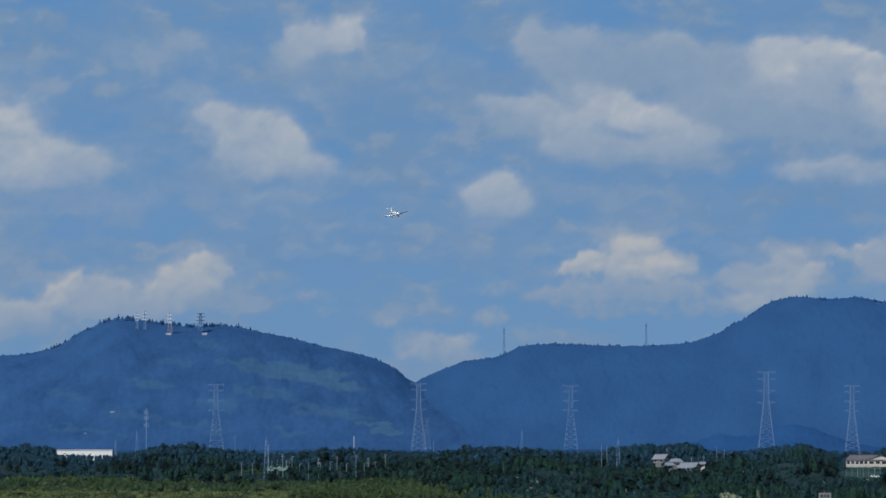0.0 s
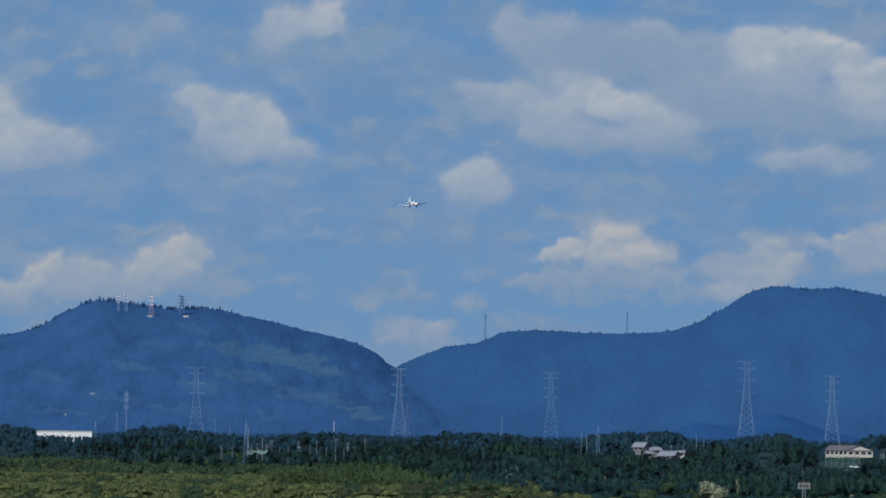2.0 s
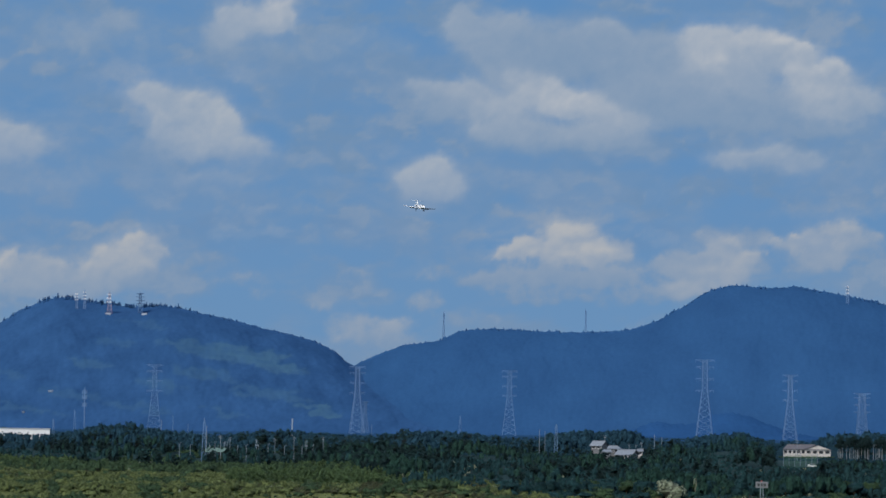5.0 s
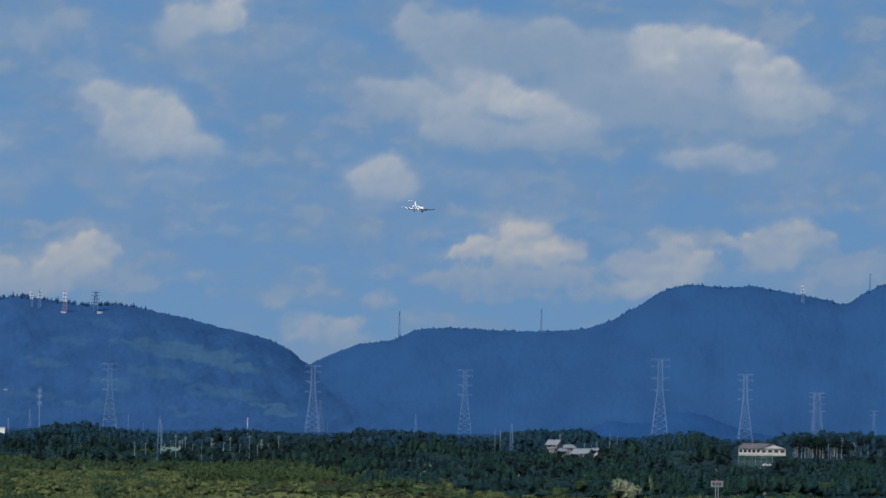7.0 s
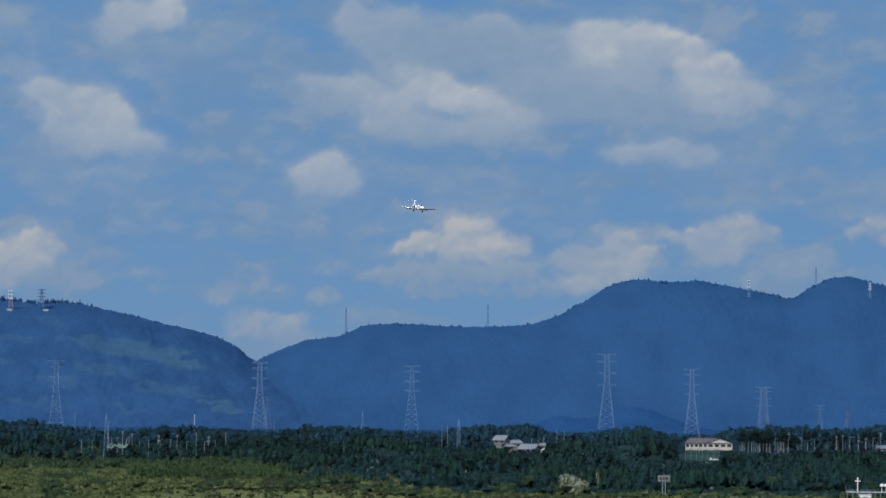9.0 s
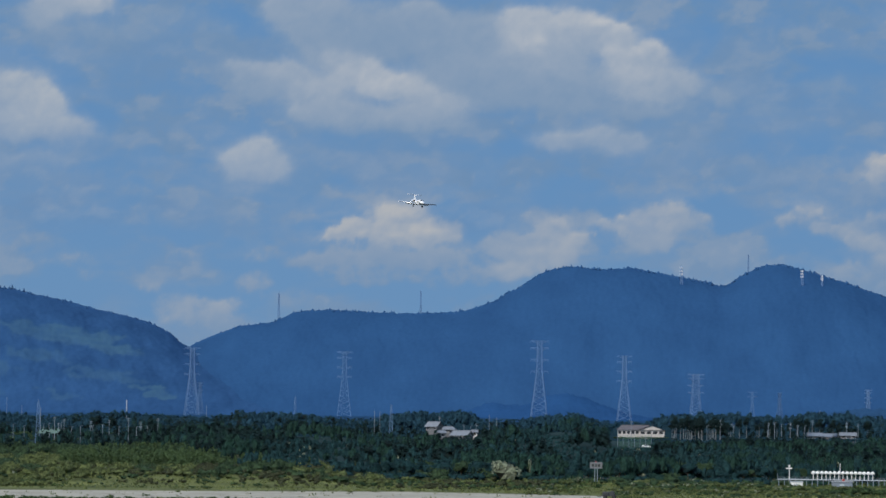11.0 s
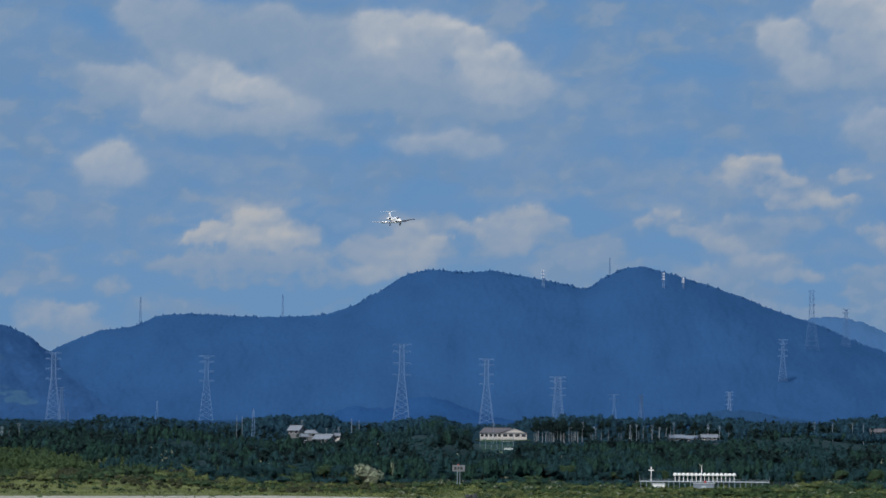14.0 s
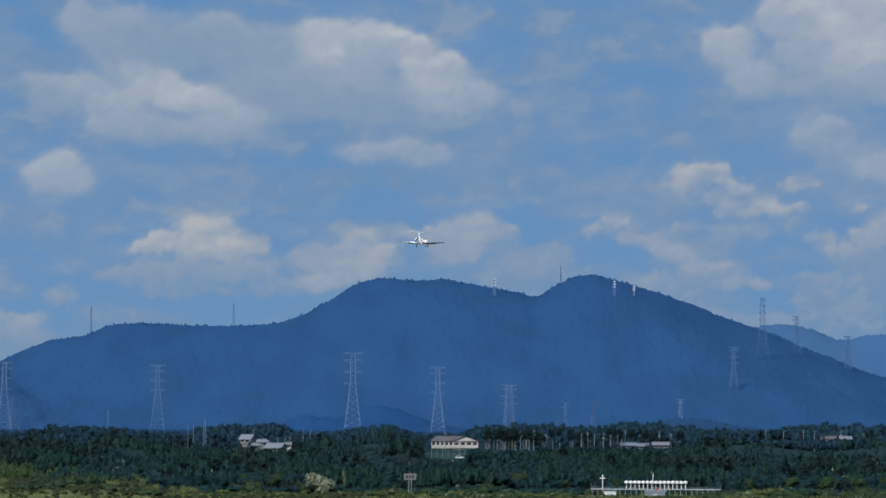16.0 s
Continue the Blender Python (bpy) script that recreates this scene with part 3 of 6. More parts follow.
def build_ground():
    az = np.concatenate([np.arange(-180, -15, 7.5), np.arange(-15, 15, 0.12), np.arange(15, 181, 7.5)])
    r = np.concatenate([np.array([0.0, 60, 200, 400, 600, 760]), np.arange(800, 1260, 6), np.arange(1260, 2700, 16), np.arange(2700, 4960, 90)])
    aa, rr = np.meshgrid(az, r)
    x, y = polar(aa, rr)
    verts = np.stack([x, y, land(x, y)], -1).reshape(-1, 3)
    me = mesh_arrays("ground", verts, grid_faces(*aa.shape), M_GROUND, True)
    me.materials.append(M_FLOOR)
    # closed woods get the shade-dark floor colour, farther rings haze-tinted ones
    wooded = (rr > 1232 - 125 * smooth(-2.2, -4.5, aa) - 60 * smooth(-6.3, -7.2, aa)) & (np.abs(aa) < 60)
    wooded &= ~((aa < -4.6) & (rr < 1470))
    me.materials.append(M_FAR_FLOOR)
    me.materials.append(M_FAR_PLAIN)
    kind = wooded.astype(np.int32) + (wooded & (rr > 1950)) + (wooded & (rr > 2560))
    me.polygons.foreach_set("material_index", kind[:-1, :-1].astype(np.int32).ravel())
    ob = new("ground", me)
    tagged(ob, "grassy airfield ground rising to wooded hills", "ground", kind="structure")


build_ground()


def strip(name, corners, mat, label, category):
    """A slab of paving on the ground."""
    bm = bmesh.new()
    top = [bm.verts.new(at(a, r, 0.06)) for a, r in corners]
    low = [bm.verts.new(at(a, r, -0.2)) for a, r in corners]
    bm.faces.new(top)
    k = len(corners)
    for i in range(k):
        bm.faces.new((low[i], low[(i + 1) % k], top[(i + 1) % k], top[i]))
    bmesh.ops.recalc_face_normals(bm, faces=bm.faces)
    return tagged(part(name, bm, mat), label, category, kind="structure")


strip("road_apron", [(-16, 865), (-6.4, 893), (-2.0, 922), (1.33, 938), (1.42, 990), (-1.5, 1015), (-4.0, 994), (-6.4, 985), (-16, 960)], M_CONCRETE, "pale weathered concrete strip beside the grass", "runway")


# ---- hills ----
def hill_height(knots, crest, seed, rough, aa, ss):
    """Height of a hillside at bearings aa; ss is 0 at its foot, 1 at its crest and 1.6 behind it."""
    ss = np.asarray(ss, float)
    spur = (fbm(aa * 1.8 + ss * 2.2, ss * 3.4 - aa * 0.4, seed, 5) - 0.5)
    wide = sum(ridge_curve(knots, aa + d) for d in np.linspace(-1.6, 1.6, 9)) / 9
    ridge = ridge_curve(knots, aa)
    ridge = ridge + (np.minimum(wide, ridge * 1.15) - ridge) * (1 - smooth(0.35, 0.95, ss))
    top = np.tan(np.radians(ridge)) * crest + EYE.z

    def raw(q):
        return smooth(-0.25, 1.05, q) * 0.97 + 0.03 * q
    front = (raw(np.minimum(ss, 1.0)) - raw(0.0)) / (raw(1.0) - raw(0.0))
    share = np.where(ss <= 1, front, 1 - (np.clip(ss - 1, 0, 1) / 0.6) ** 2 * 0.9)
    return 16.0 + (top - 16.0) * share + spur * 18 * rough * np.sin(np.clip(ss, 0, 1) * math.pi)


def on_hill(hill, az, el):
    """The place on a hillside that shows at that bearing and angular height."""
    knots, foot, crest, seed, rough = hill
    s = np.linspace(0.0, 1.0, 500)
    r = foot + (crest - foot) * s
    z = hill_height(knots, crest, seed, rough, np.full_like(s, az), s)
    shows = np.nonzero(np.degrees(np.arctan2(z - EYE.z, r)) >= el)[0]
    k = shows[0] if len(shows) else len(s) - 1
    return at(az, float(r[k]), float(z[k]))


def hills(name, knots, foot, crest, back, az0, az1, mat, label, seed, rough=1.0, ridge_trees=1.0, clearings=()):
    """A wooded range; knots are bearing and angular height of its crest."""
    step = 0.025
    az1d = np.arange(az0, az1, step)
    s = np.concatenate([np.linspace(0, 1, 80), np.linspace(1.05, 1.6, 8)])
    aa, ss = np.meshgrid(az1d, s)
    rr = np.where(ss <= 1, foot + (crest - foot) * ss, crest + (back - crest) * (ss - 1) / 0.6)
    z = hill_height(knots, crest, seed, rough, aa, ss)
    canopy = value_noise(aa * 28, rr / 9.0, seed + 5) * 2.0 + value_noise(aa * 60, rr / 5.0, seed + 6) * 1.6 - 1.8
    z = z + canopy * (0.42 + 0.58 * smooth(0.9, 1.0, ss))
    x, y = polar(aa, rr)
    verts = np.stack([x, y, z], -1).reshape(-1, 3)
    me = mesh_arrays(name, verts, grid_faces(*aa.shape), mat, True)
    if clearings:
        # felled slopes and young plantations among the old woods
        el = np.degrees(np.arctan2(z - EYE.z, rr))
        ea, ee = aa + (fbm(aa * 4, el * 9, seed + 8, 4) - 0.5) * 0.5, el + (fbm(aa * 4 + 20, el * 9, seed + 9, 4) - 0.5) * 0.22
        open_land = np.zeros_like(aa)
        for ca, ce, wa, we, share in clearings:
            open_land = np.maximum(open_land, share * smooth(1.0, 0.75, np.hypot((ea - ca) / wa, (ee - ce + 0.12 * (ea - ca)) / we)))
        open_land = open_land * (0.55 + 0.9 * (fbm(aa * 9, el * 24, seed + 10, 3) - 0.25))
        me.attributes.new("clearing", "FLOAT", "POINT").data.foreach_set("value", np.clip(open_land, 0, 1).astype(np.float32).ravel())
    ob = new(name, me)
    tagged(ob, label, "mountain", kind="structure")
    if ridge_trees:
        rng = np.random.default_rng(seed)
        n = int((az1 - az0) * 90)
        ta = rng.uniform(az0, az1, n)
        tr = crest + rng.uniform(-40, 15, n)
        tz = np.tan(np.radians(ridge_curve(knots, ta))) * crest + EYE.z - 2.5 - np.abs(tr - crest) * 0.05
        h, w = ridge_trees * rng.uniform(2.4, 4.4, n) * rng.choice([1, 1, 1, 1.4], n), rng.uniform(1.8, 4.0, n) * ridge_trees ** 0.5
        tx, ty = polar(ta, tr)
        k = 5
        ang = np.arange(k) * 2 * math.pi / k
        mid = np.stack([tx[:, None] + w[:, None] * np.cos(ang), ty[:, None] + w[:, None] * np.sin(ang), np.repeat((tz + h * 0.35)[:, None], k, 1)], -1)
        tip = np.stack([tx, ty, tz + h], -1)[:, None]
        foot_p = np.stack([tx, ty, tz - 1.0], -1)[:, None]
        v = np.concatenate([mid, tip, foot_p], 1)
        i = np.arange(k)
        f = np.concatenate([np.stack([i, (i + 1) % k, np.full(k, k)], -1), np.stack([(i + 1) % k, i, np.full(k, k + 1)], -1)])
        faces = (f[None] + (np.arange(n) * (k + 2))[:, None, None]).reshape(-1, 3)
        crown = new("ridge_trees", mesh_arrays("ridge_trees", v.reshape(-1, 3), faces, mat, True))
        tagged(crown, "dark line of small trees along a hill crest", "trees", kind="stuff")


WEST = [(-14, 1.0), (-12, 1.3), (-10.9, 1.39), (-10.4, 1.44), (-10.05, 1.53), (-9.6, 1.79), (-9.2, 1.94), (-8.5, 1.88), (-8.05, 1.83), (-7.6, 1.85),
        (-6.8, 1.705), (-6.0, 1.52), (-5.4, 1.375), (-5.1, 1.235), (-4.8, 1.01), (-4.3, 0.78), (-3.5, 0.56), (-2.6, 0.36), (-1.5, 0.2)]
EAST = [(-7, 0.3), (-6, 0.6), (-5.2, 0.85), (-4.8, 1.01), (-4.4, 1.19), (-4.05, 1.32), (-3.5, 1.41), (-3.22, 1.54), (-2.85, 1.58), (-2.3, 1.565),
        (-1.5, 1.55), (-0.65, 1.62), (-0.3, 1.745), (0.0, 1.91), (0.5, 2.205), (0.85, 2.265), (1.3, 2.235), (1.72, 2.255), (2.1, 2.19), (2.8, 2.065),
        (3.1, 2.01), (3.4, 2.19), (3.65, 2.30), (3.92, 2.33), (4.25, 2.25), (4.76, 2.10), (5.34, 1.91), (5.84, 1.71), (6.33, 1.55), (7.24, 1.18), (8.15, 0.84), (9.5, 0.45), (11, 0.2)]
FAR = [(4, 1.1), (5.2, 1.35), (6.2, 1.56), (6.7, 1.62), (7.1, 1.55), (7.6, 1.385), (7.95, 1.46), (8.3, 1.47), (9.2, 1.3), (11, 0.9)]
KNOLL = [(-2.2, 0.0), (-0.9, 0.06), (-0.62, 0.15), (-0.33, 0.25), (-0.05, 0.22), (0.25, 0.24), (0.5, 0.36), (0.75, 0.40), (1.0, 0.36), (1.3, 0.25), (1.7, 0.12), (2.4, 0.0)]
HILL_WEST, HILL_EAST = (WEST, 3850, 4500, 41, 0.5), (EAST, 3900, 4620, 57, 0.35)
CLEARINGS = ((-7.1, 1.24, 0.55, 0.11, 0.8), (-6.4, 1.15, 0.7, 0.15, 1.0), (-5.9, 1.0, 0.4, 0.12, 1.0), (-6.9, 0.88, 0.6, 0.09, 0.6), (-5.3, 0.36, 0.5, 0.06, 1.0), (-8.6, 1.0, 0.4, 0.07, 0.6), (-8.3, 1.3, 0.35, 0.09, 0.5),
             (-7.6, 0.72, 0.35, 0.12, 0.55), (-9.9, 0.85, 0.4, 0.07, 0.4), (-6.0, 0.6, 0.7, 0.10, 0.6), (-8.9, 0.55, 0.5, 0.07, 0.4), (-9.6, 0.3, 0.7, 0.06, 0.5), (-7.8, 1.58, 0.5, 0.05, 0.4), (-7.9, 0.35, 0.6, 0.06, 0.5), (-6.6, 0.3, 0.4, 0.05, 0.5))
hills("backdrop_hill_west", WEST, 3850, 4500, 4700, -14, -1.5, M_WOODS_WEST, "broad wooded hill with paler clearings, coloured haze blue", 41, 0.5, 0.9, CLEARINGS)
hills("backdrop_hill_east", EAST, 3900, 4620, 4800, -7, 11, M_WOODS, "long forested mountain ridge, coloured deep haze blue", 57, 0.35)
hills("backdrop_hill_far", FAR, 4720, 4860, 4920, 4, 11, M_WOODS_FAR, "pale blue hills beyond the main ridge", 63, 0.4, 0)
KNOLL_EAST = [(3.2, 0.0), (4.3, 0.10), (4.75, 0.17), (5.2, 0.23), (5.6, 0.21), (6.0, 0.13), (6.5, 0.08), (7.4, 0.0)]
hills("backdrop_knoll_east", KNOLL_EAST, 2900, 3000, 3080, 3.2, 7.4, M_FAR_PLAIN, "low wooded rise coloured with haze, beyond the village", 83, 0.1, 0)
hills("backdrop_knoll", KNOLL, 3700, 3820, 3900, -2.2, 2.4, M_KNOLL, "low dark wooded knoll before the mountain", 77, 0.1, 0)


# ---- trees and scrub ----
def leaf_cloud(rng, lobes, count, size, squash=0.8):
    """Small leaf clumps spread over the lobes of a crown: three corners each, facing outwards."""
    cs = np.array([l[:3] for l in lobes])
    rs = np.array([l[3] for l in lobes])
    pick = rng.choice(len(lobes), count, p=rs**2 / (rs**2).sum())
    d = rng.normal(size=(count, 3))
    d /= np.linalg.norm(d, axis=1)[:, None]
    d[:, 2] = np.where(d[:, 2] < -0.35, -d[:, 2], d[:, 2])
    p = cs[pick] + d * (rs[pick] * rng.uniform(0.72, 1.08, count))[:, None] * np.array([1, 1, squash])
    nrm = d + rng.normal(size=(count, 3)) * 0.45
    nrm /= np.linalg.norm(nrm, axis=1)[:, None]
    u = np.cross(nrm, rng.normal(size=(count, 3)))
    u /= np.linalg.norm(u, axis=1)[:, None]
    v = np.cross(nrm, u)
    s = (size * rng.uniform(0.55, 1.3, count))[:, None]
    bend = nrm * s * rng.uniform(-0.35, 0.1, count)[:, None]
    leaf = np.stack([p - u * s - v * s * 0.75, p + u * s - v * s * 0.6 + bend, p + u * s * rng.uniform(-0.6, 0.6, count)[:, None] + v * s * 1.25], 1)
    dome = (p - np.average(cs, axis=0, weights=rs)) * 0.9 + d * 0.35 * rs.mean() + np.array([0, 0, 1.5])
    return leaf, np.repeat(dome[:, None], 3, 1)


def crown_body(lobes, low, rings=3, around=6, share=0.93, squash=0.85):
    """The closed inside of a crown, swollen where its lobes are, as loose triangles with soft normals."""
    c = np.array([0.0, 0.0, lobes[0][2]])
    th = np.linspace(-0.55, math.pi / 2, rings + 1)
    ph = np.arange(around + 1) * 2 * math.pi / around
    grid = np.zeros((rings + 1, around + 1, 3))
    for i, t in enumerate(th):
        for j, p in enumerate(ph):
            d = np.array([math.cos(t) * math.cos(p), math.cos(t) * math.sin(p), math.sin(t)])
            reach = lobes[0][3] * 0.8
            for x, y, z, r in lobes:
                o = np.array([x, y, z]) - c
                along = float(d @ o)
                gap = r * r - float(o @ o) + along * along
                if gap > 0:
                    reach = max(reach, along + math.sqrt(gap))
            grid[i, j] = c + d * reach * share * np.array([1, 1, squash])
    a, b, e, f = grid[:-1, :-1], grid[:-1, 1:], grid[1:, 1:], grid[1:, :-1]
    tris = np.concatenate([np.stack([a, b, e], 2).reshape(-1, 3, 3), np.stack([a, e, f], 2)[:-1].reshape(-1, 3, 3)])
    tris = tris[tris[:, :, 2].max(1) > low]
    return tris, (tris - c) * 1.1 + np.array([0, 0, 0.75])


def broadleaf(seed, count=470, size=0.043, low=0.0, filled=True):
    """A round crown on limbs; unit height, wide as high."""
    rng = np.random.default_rng(seed)
    lobes = [(0, 0, 0.60, 0.30)]
    for k in range(7):
        a = rng.uniform(0, 6.28)
        lobes.append((0.26 * math.cos(a), 0.26 * math.sin(a), rng.uniform(0.34, 0.80), rng.uniform(0.14, 0.22)))
    leaves, domes = leaf_cloud(rng, lobes, count, size)
    keep = leaves[:, :, 2].max(1) > low
    leaves, domes = leaves[keep], domes[keep]
    if filled:
        body, way = crown_body(lobes, low)
        leaves, domes = np.concatenate([leaves, body]), np.concatenate([domes, way])
    return leaves, domes


def bush(seed, count=180, size=0.088):
    rng = np.random.default_rng(seed)
    lobes = [(0, 0, 0.3, 0.42)]
    for k in range(6):
        a = rng.uniform(0, 6.28)
        lobes.append((0.5 * math.cos(a), 0.5 * math.sin(a), rng.uniform(0.2, 0.62), rng.uniform(0.2, 0.34)))
    leaves, domes = leaf_cloud(rng, lobes, count, size)
    if count > 42:
        body, way = crown_body(lobes, 0.0, 3, 7)
        leaves, domes = np.concatenate([leaves, body]), np.concatenate([domes, way])
    return leaves, domes


def conifer(seed, count=170, size=0.055):
    rng = np.random.default_rng(seed)
    lobes = [(rng.normal() * 0.02, rng.normal() * 0.02, z, 0.25 * (1.02 - z) + 0.02) for z in np.linspace(0.22, 0.97, 11)]
    return leaf_cloud(rng, lobes, count, size, 0.6)


def tall_grass(seed, blades=5):
    rng = np.random.default_rng(seed)
    out = []
    for k in range(blades):
        a, lean = rng.uniform(0, 6.28), rng.uniform(0.05, 0.5)
        x, y = rng.normal(size=2) * 0.5
        h, w = rng.uniform(0.6, 1.15), 0.22
        c, s = math.cos(a), math.sin(a)
        out.append([(x - s * w, y + c * w, -0.05), (x + s * w, y - c * w, -0.05), (x + c * lean, y + s * lean, h)])
    quads = np.array(out)
    return quads, np.tile(np.array([0.0, 0.0, 1.0]), (len(quads), 3, 1))


def trunk_bmesh():
    """A tapered trunk with three limbs; unit height."""
    bm = bmesh.new()
    rod(bm, (0, 0, -0.05), (0.01, 0, 0.5), 0.03, 0.018, 6)
    for a in (0.4, 2.5, 4.4):
        rod(bm, (0.005, 0, 0.36), (0.2 * math.cos(a), 0.2 * math.sin(a), 0.62), 0.014, 0.007, 5)
    return bm


def plant_mesh(name, verts, domes, mat):
    me = mesh_arrays(name, verts.reshape(-1, 3), np.arange(verts.size // 3).reshape(-1, 3), mat)
    flat = domes.reshape(-1, 3)
    flat = flat / np.maximum(np.linalg.norm(flat, axis=1), 1e-6)[:, None]
    me.attributes.new("dome", "FLOAT_VECTOR", "POINT").data.foreach_set("vector", flat.astype(np.float32).ravel())
    return me


def scatter(name, protos, az, r, wide, high, mat, label, category, rng, kind="stuff"):
    """Many plants in one mesh, each turned and sized on its own."""
    x, y = polar(az, r)
    z = land(x, y)
    n = len(az)
    spin = rng.uniform(0, 6.28, n)
    pick = rng.integers(0, len(protos), n)
    verts, domes = [], []
    for k, (proto, dome) in enumerate(protos):
        i = np.nonzero(pick == k)[0]
        if not len(i):
            continue
        c, s = np.cos(spin[i])[:, None, None], np.sin(spin[i])[:, None, None]
        w, h = wide[i][:, None, None], high[i][:, None, None]
        px, py, pz = proto[None, ..., 0], proto[None, ..., 1], proto[None, ..., 2]
        verts.append(np.stack([x[i][:, None, None] + (px * c - py * s) * w, y[i][:, None, None] + (px * s + py * c) * w, z[i][:, None, None] + pz * h], -1).reshape(-1, 3))
        px, py, pz = dome[None, ..., 0], dome[None, ..., 1], dome[None, ..., 2] + 0 * w
        domes.append(np.stack([px * c - py * s, px * s + py * c, pz], -1).reshape(-1, 3))
    ob = new(name, plant_mesh(name, np.concatenate(verts), np.concatenate(domes), mat))
    return tagged(ob, label, category, kind=kind)


def sight_limit(az, r):
    """The angular height from the camera that plants keep under, so that the houses and pole lines stay in view."""
    top = np.full_like(az, 9.0)
    for a0, a1, reach, el in ((-1.42, -1.08, 1885, -0.15), (-1.08, -0.42, 1880, -0.25), (1.42, 2.06, 2098, -0.36), (2.06, 2.34, 2098, -0.235), (2.30, 3.1, 1975, -0.235), (3.1, 5.2, 1975, -0.18), (-7.3, -4.95, 1740, -0.18), (-2.2, -1.42, 1900, -0.17), (-10.1, -9.15, 2190, -0.025), (6.3, 8.3, 2000, -0.04)):
        top = np.where((az > a0) & (az < a1) & (r < reach), el, top)
    return top


# bearing and angular height of the wooded skyline below the hills
SKYLINE = [(-12.5, 0.08), (-10.65, 0.085), (-9.82, 0.041), (-9.16, -0.05), (-8.85, 0.0), (-8.47, 0.104), (-8.09, 0.12), (-7.67, 0.04), (-7.18, 0.0), (-6.66, -0.036), (-5.99, 0.05), (-5.32, 0.01), (-5.02, -0.01), (-4.6, -0.03), (-3.91, 0.072), (-3.08, 0.06),
           (-2.38, -0.02), (-2.02, 0.0), (-1.82, 0.09), (-1.55, 0.11), (-1.13, 0.12), (-0.62, 0.10), (-0.42, 0.0), (-0.3, -0.03), (0.53, 0.10), (1.0, 0.12), (1.36, 0.0), (1.85, -0.02), (2.21, 0.10), (2.9, 0.15), (4.04, 0.129), (4.62, 0.194), (5.7, 0.083), (6.52, 0.076), (7.21, 0.167), (8.4, 0.14), (10.0, 0.1)]


def forest():
    rng = np.random.default_rng(5)
    trees = [broadleaf(s, 46, 0.078, 0.36) for s in range(10)]     # only the canopy of the closed woods
    thin_trees = [broadleaf(s, 36, 0.086, 0.42) for s in range(10)]
    pines = [conifer(s, 90, 0.075) for s in range(20, 25)]
    bushes = [bush(s, 60, 0.085) for s in range(40, 46)]
    thin_bushes = [bush(s, 44, 0.10) for s in range(40, 46)]
    thin_pines = [conifer(s, 90, 0.075) for s in range(30, 34)]
    n = 27000
    az = rng.uniform(-12.0, 9.8, n)
    r = 1010 + 1630 * rng.random(n) ** 1.4
    x, y = polar(az, r)
    wood, grove, tint = fbm(x / 70, y / 70, 71, 4), fbm(x / 38, y / 38, 91, 3), fbm(x / 55 + 9, y / 90, 121, 4)
    edge = 1205 - 120 * smooth(-2.2, -4.5, az) - 65 * smooth(-6.3, -7.2, az) + 30 * (fbm(az * 1.5, az * 0 + 2, 3, 3) - 0.5)
    keep = (r > edge) & ((r < 1900) | (rng.random(n) < 0.6))
    for a0, a1, r0, r1 in ((-1.35, -0.5, 1880, 1925), (1.40, 2.36, 1985, 2130), (-10.1, -9.1, 2185, 2260), (1.45, 2.06, 1688, 1990), (2.3, 5.2, 1975, 2042)):
        keep &= ~((az > a0) & (az < a1) & (r > r0) & (r < r1))
    scrubby = smooth(-1.4, -3.0, az + (wood - 0.5) * 3) * smooth(1400, 1280, r + (grove - 0.5) * 200 - 340 * smooth(-3.6, -6.0, az))
    is_scrub = rng.random(n) < scrubby
    # the canopy rises and falls in long swells
    swell = smooth(0.28, 0.72, fbm(az * 1.3, r / 85, 301, 3))
    high = rng.uniform(5.0, 8.2, n) * (0.42 + 0.85 * swell + 0.3 * (wood - 0.5)) * np.where(r > 1900, 0.75 + 1.0 * fbm(az * 1.3, r / 260, 201, 3), 1.0)
    high = np.where(is_scrub, rng.uniform(1.9, 4.0, n) * (0.6 + 0.8 * grove), high)
    cap = EYE.z + r * np.tan(np.radians(sight_limit(az, r))) - land(x, y)
    crest = EYE.z + r * np.tan(np.radians(ridge_curve(SKYLINE, az) + (fbm(az * 5.0, r / 300, 207, 3) - 0.5) * 0.09 + rng.normal(size=n) * 0.022)) - land(x, y)
    cap = np.where(r > 1800, np.minimum(cap, crest), cap)
    high = np.maximum(np.minimum(high, cap * rng.uniform(0.75, 1.0, n)), rng.uniform(1.2, 2.0, n))
    # low scrub before the terrace edge, a taller hedge behind it, and rear rows that reach up to the skyline
    front = is_scrub & (az < -4.6) & (r < 1470)
    behind = is_scrub & (az < -4.6) & (r > 1490) & (r < 1570)
    high = np.where(front, high * 0.65, np.where(behind, high * 1.4, high))
    rear = (r > 2180) & (r < 2560) & ~is_scrub
    high = np.where(rear, np.maximum(crest * rng.uniform(0.72, 1.04, n), 1.2), high)
    small = (~is_scrub) & (high < 3.5)
    is_pine = (~is_scrub) & (~small) & ~rear & (grove > 0.56) & (rng.random(n) < 0.6) & (r > 1350)
    leafy = (~is_scrub) & (~is_pine)
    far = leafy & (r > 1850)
    light = leafy & ~far & (tint * 0.5 + swell * 0.3 + rng.normal(size=n) * 0.03 > 0.47)
    pale = (rng.random(n) < 0.022) & (r < 1700)
    hedge = (r > 1485 + 40 * (wood - 0.5)) & (az < -4.6) & (rng.random(n) < 0.8)
    rust = is_scrub & ~pale & (tint + rng.normal(size=n) * 0.05 < 0.37) & ~hedge
    stand = fbm(az * 3.2, r / 75, 321, 3)
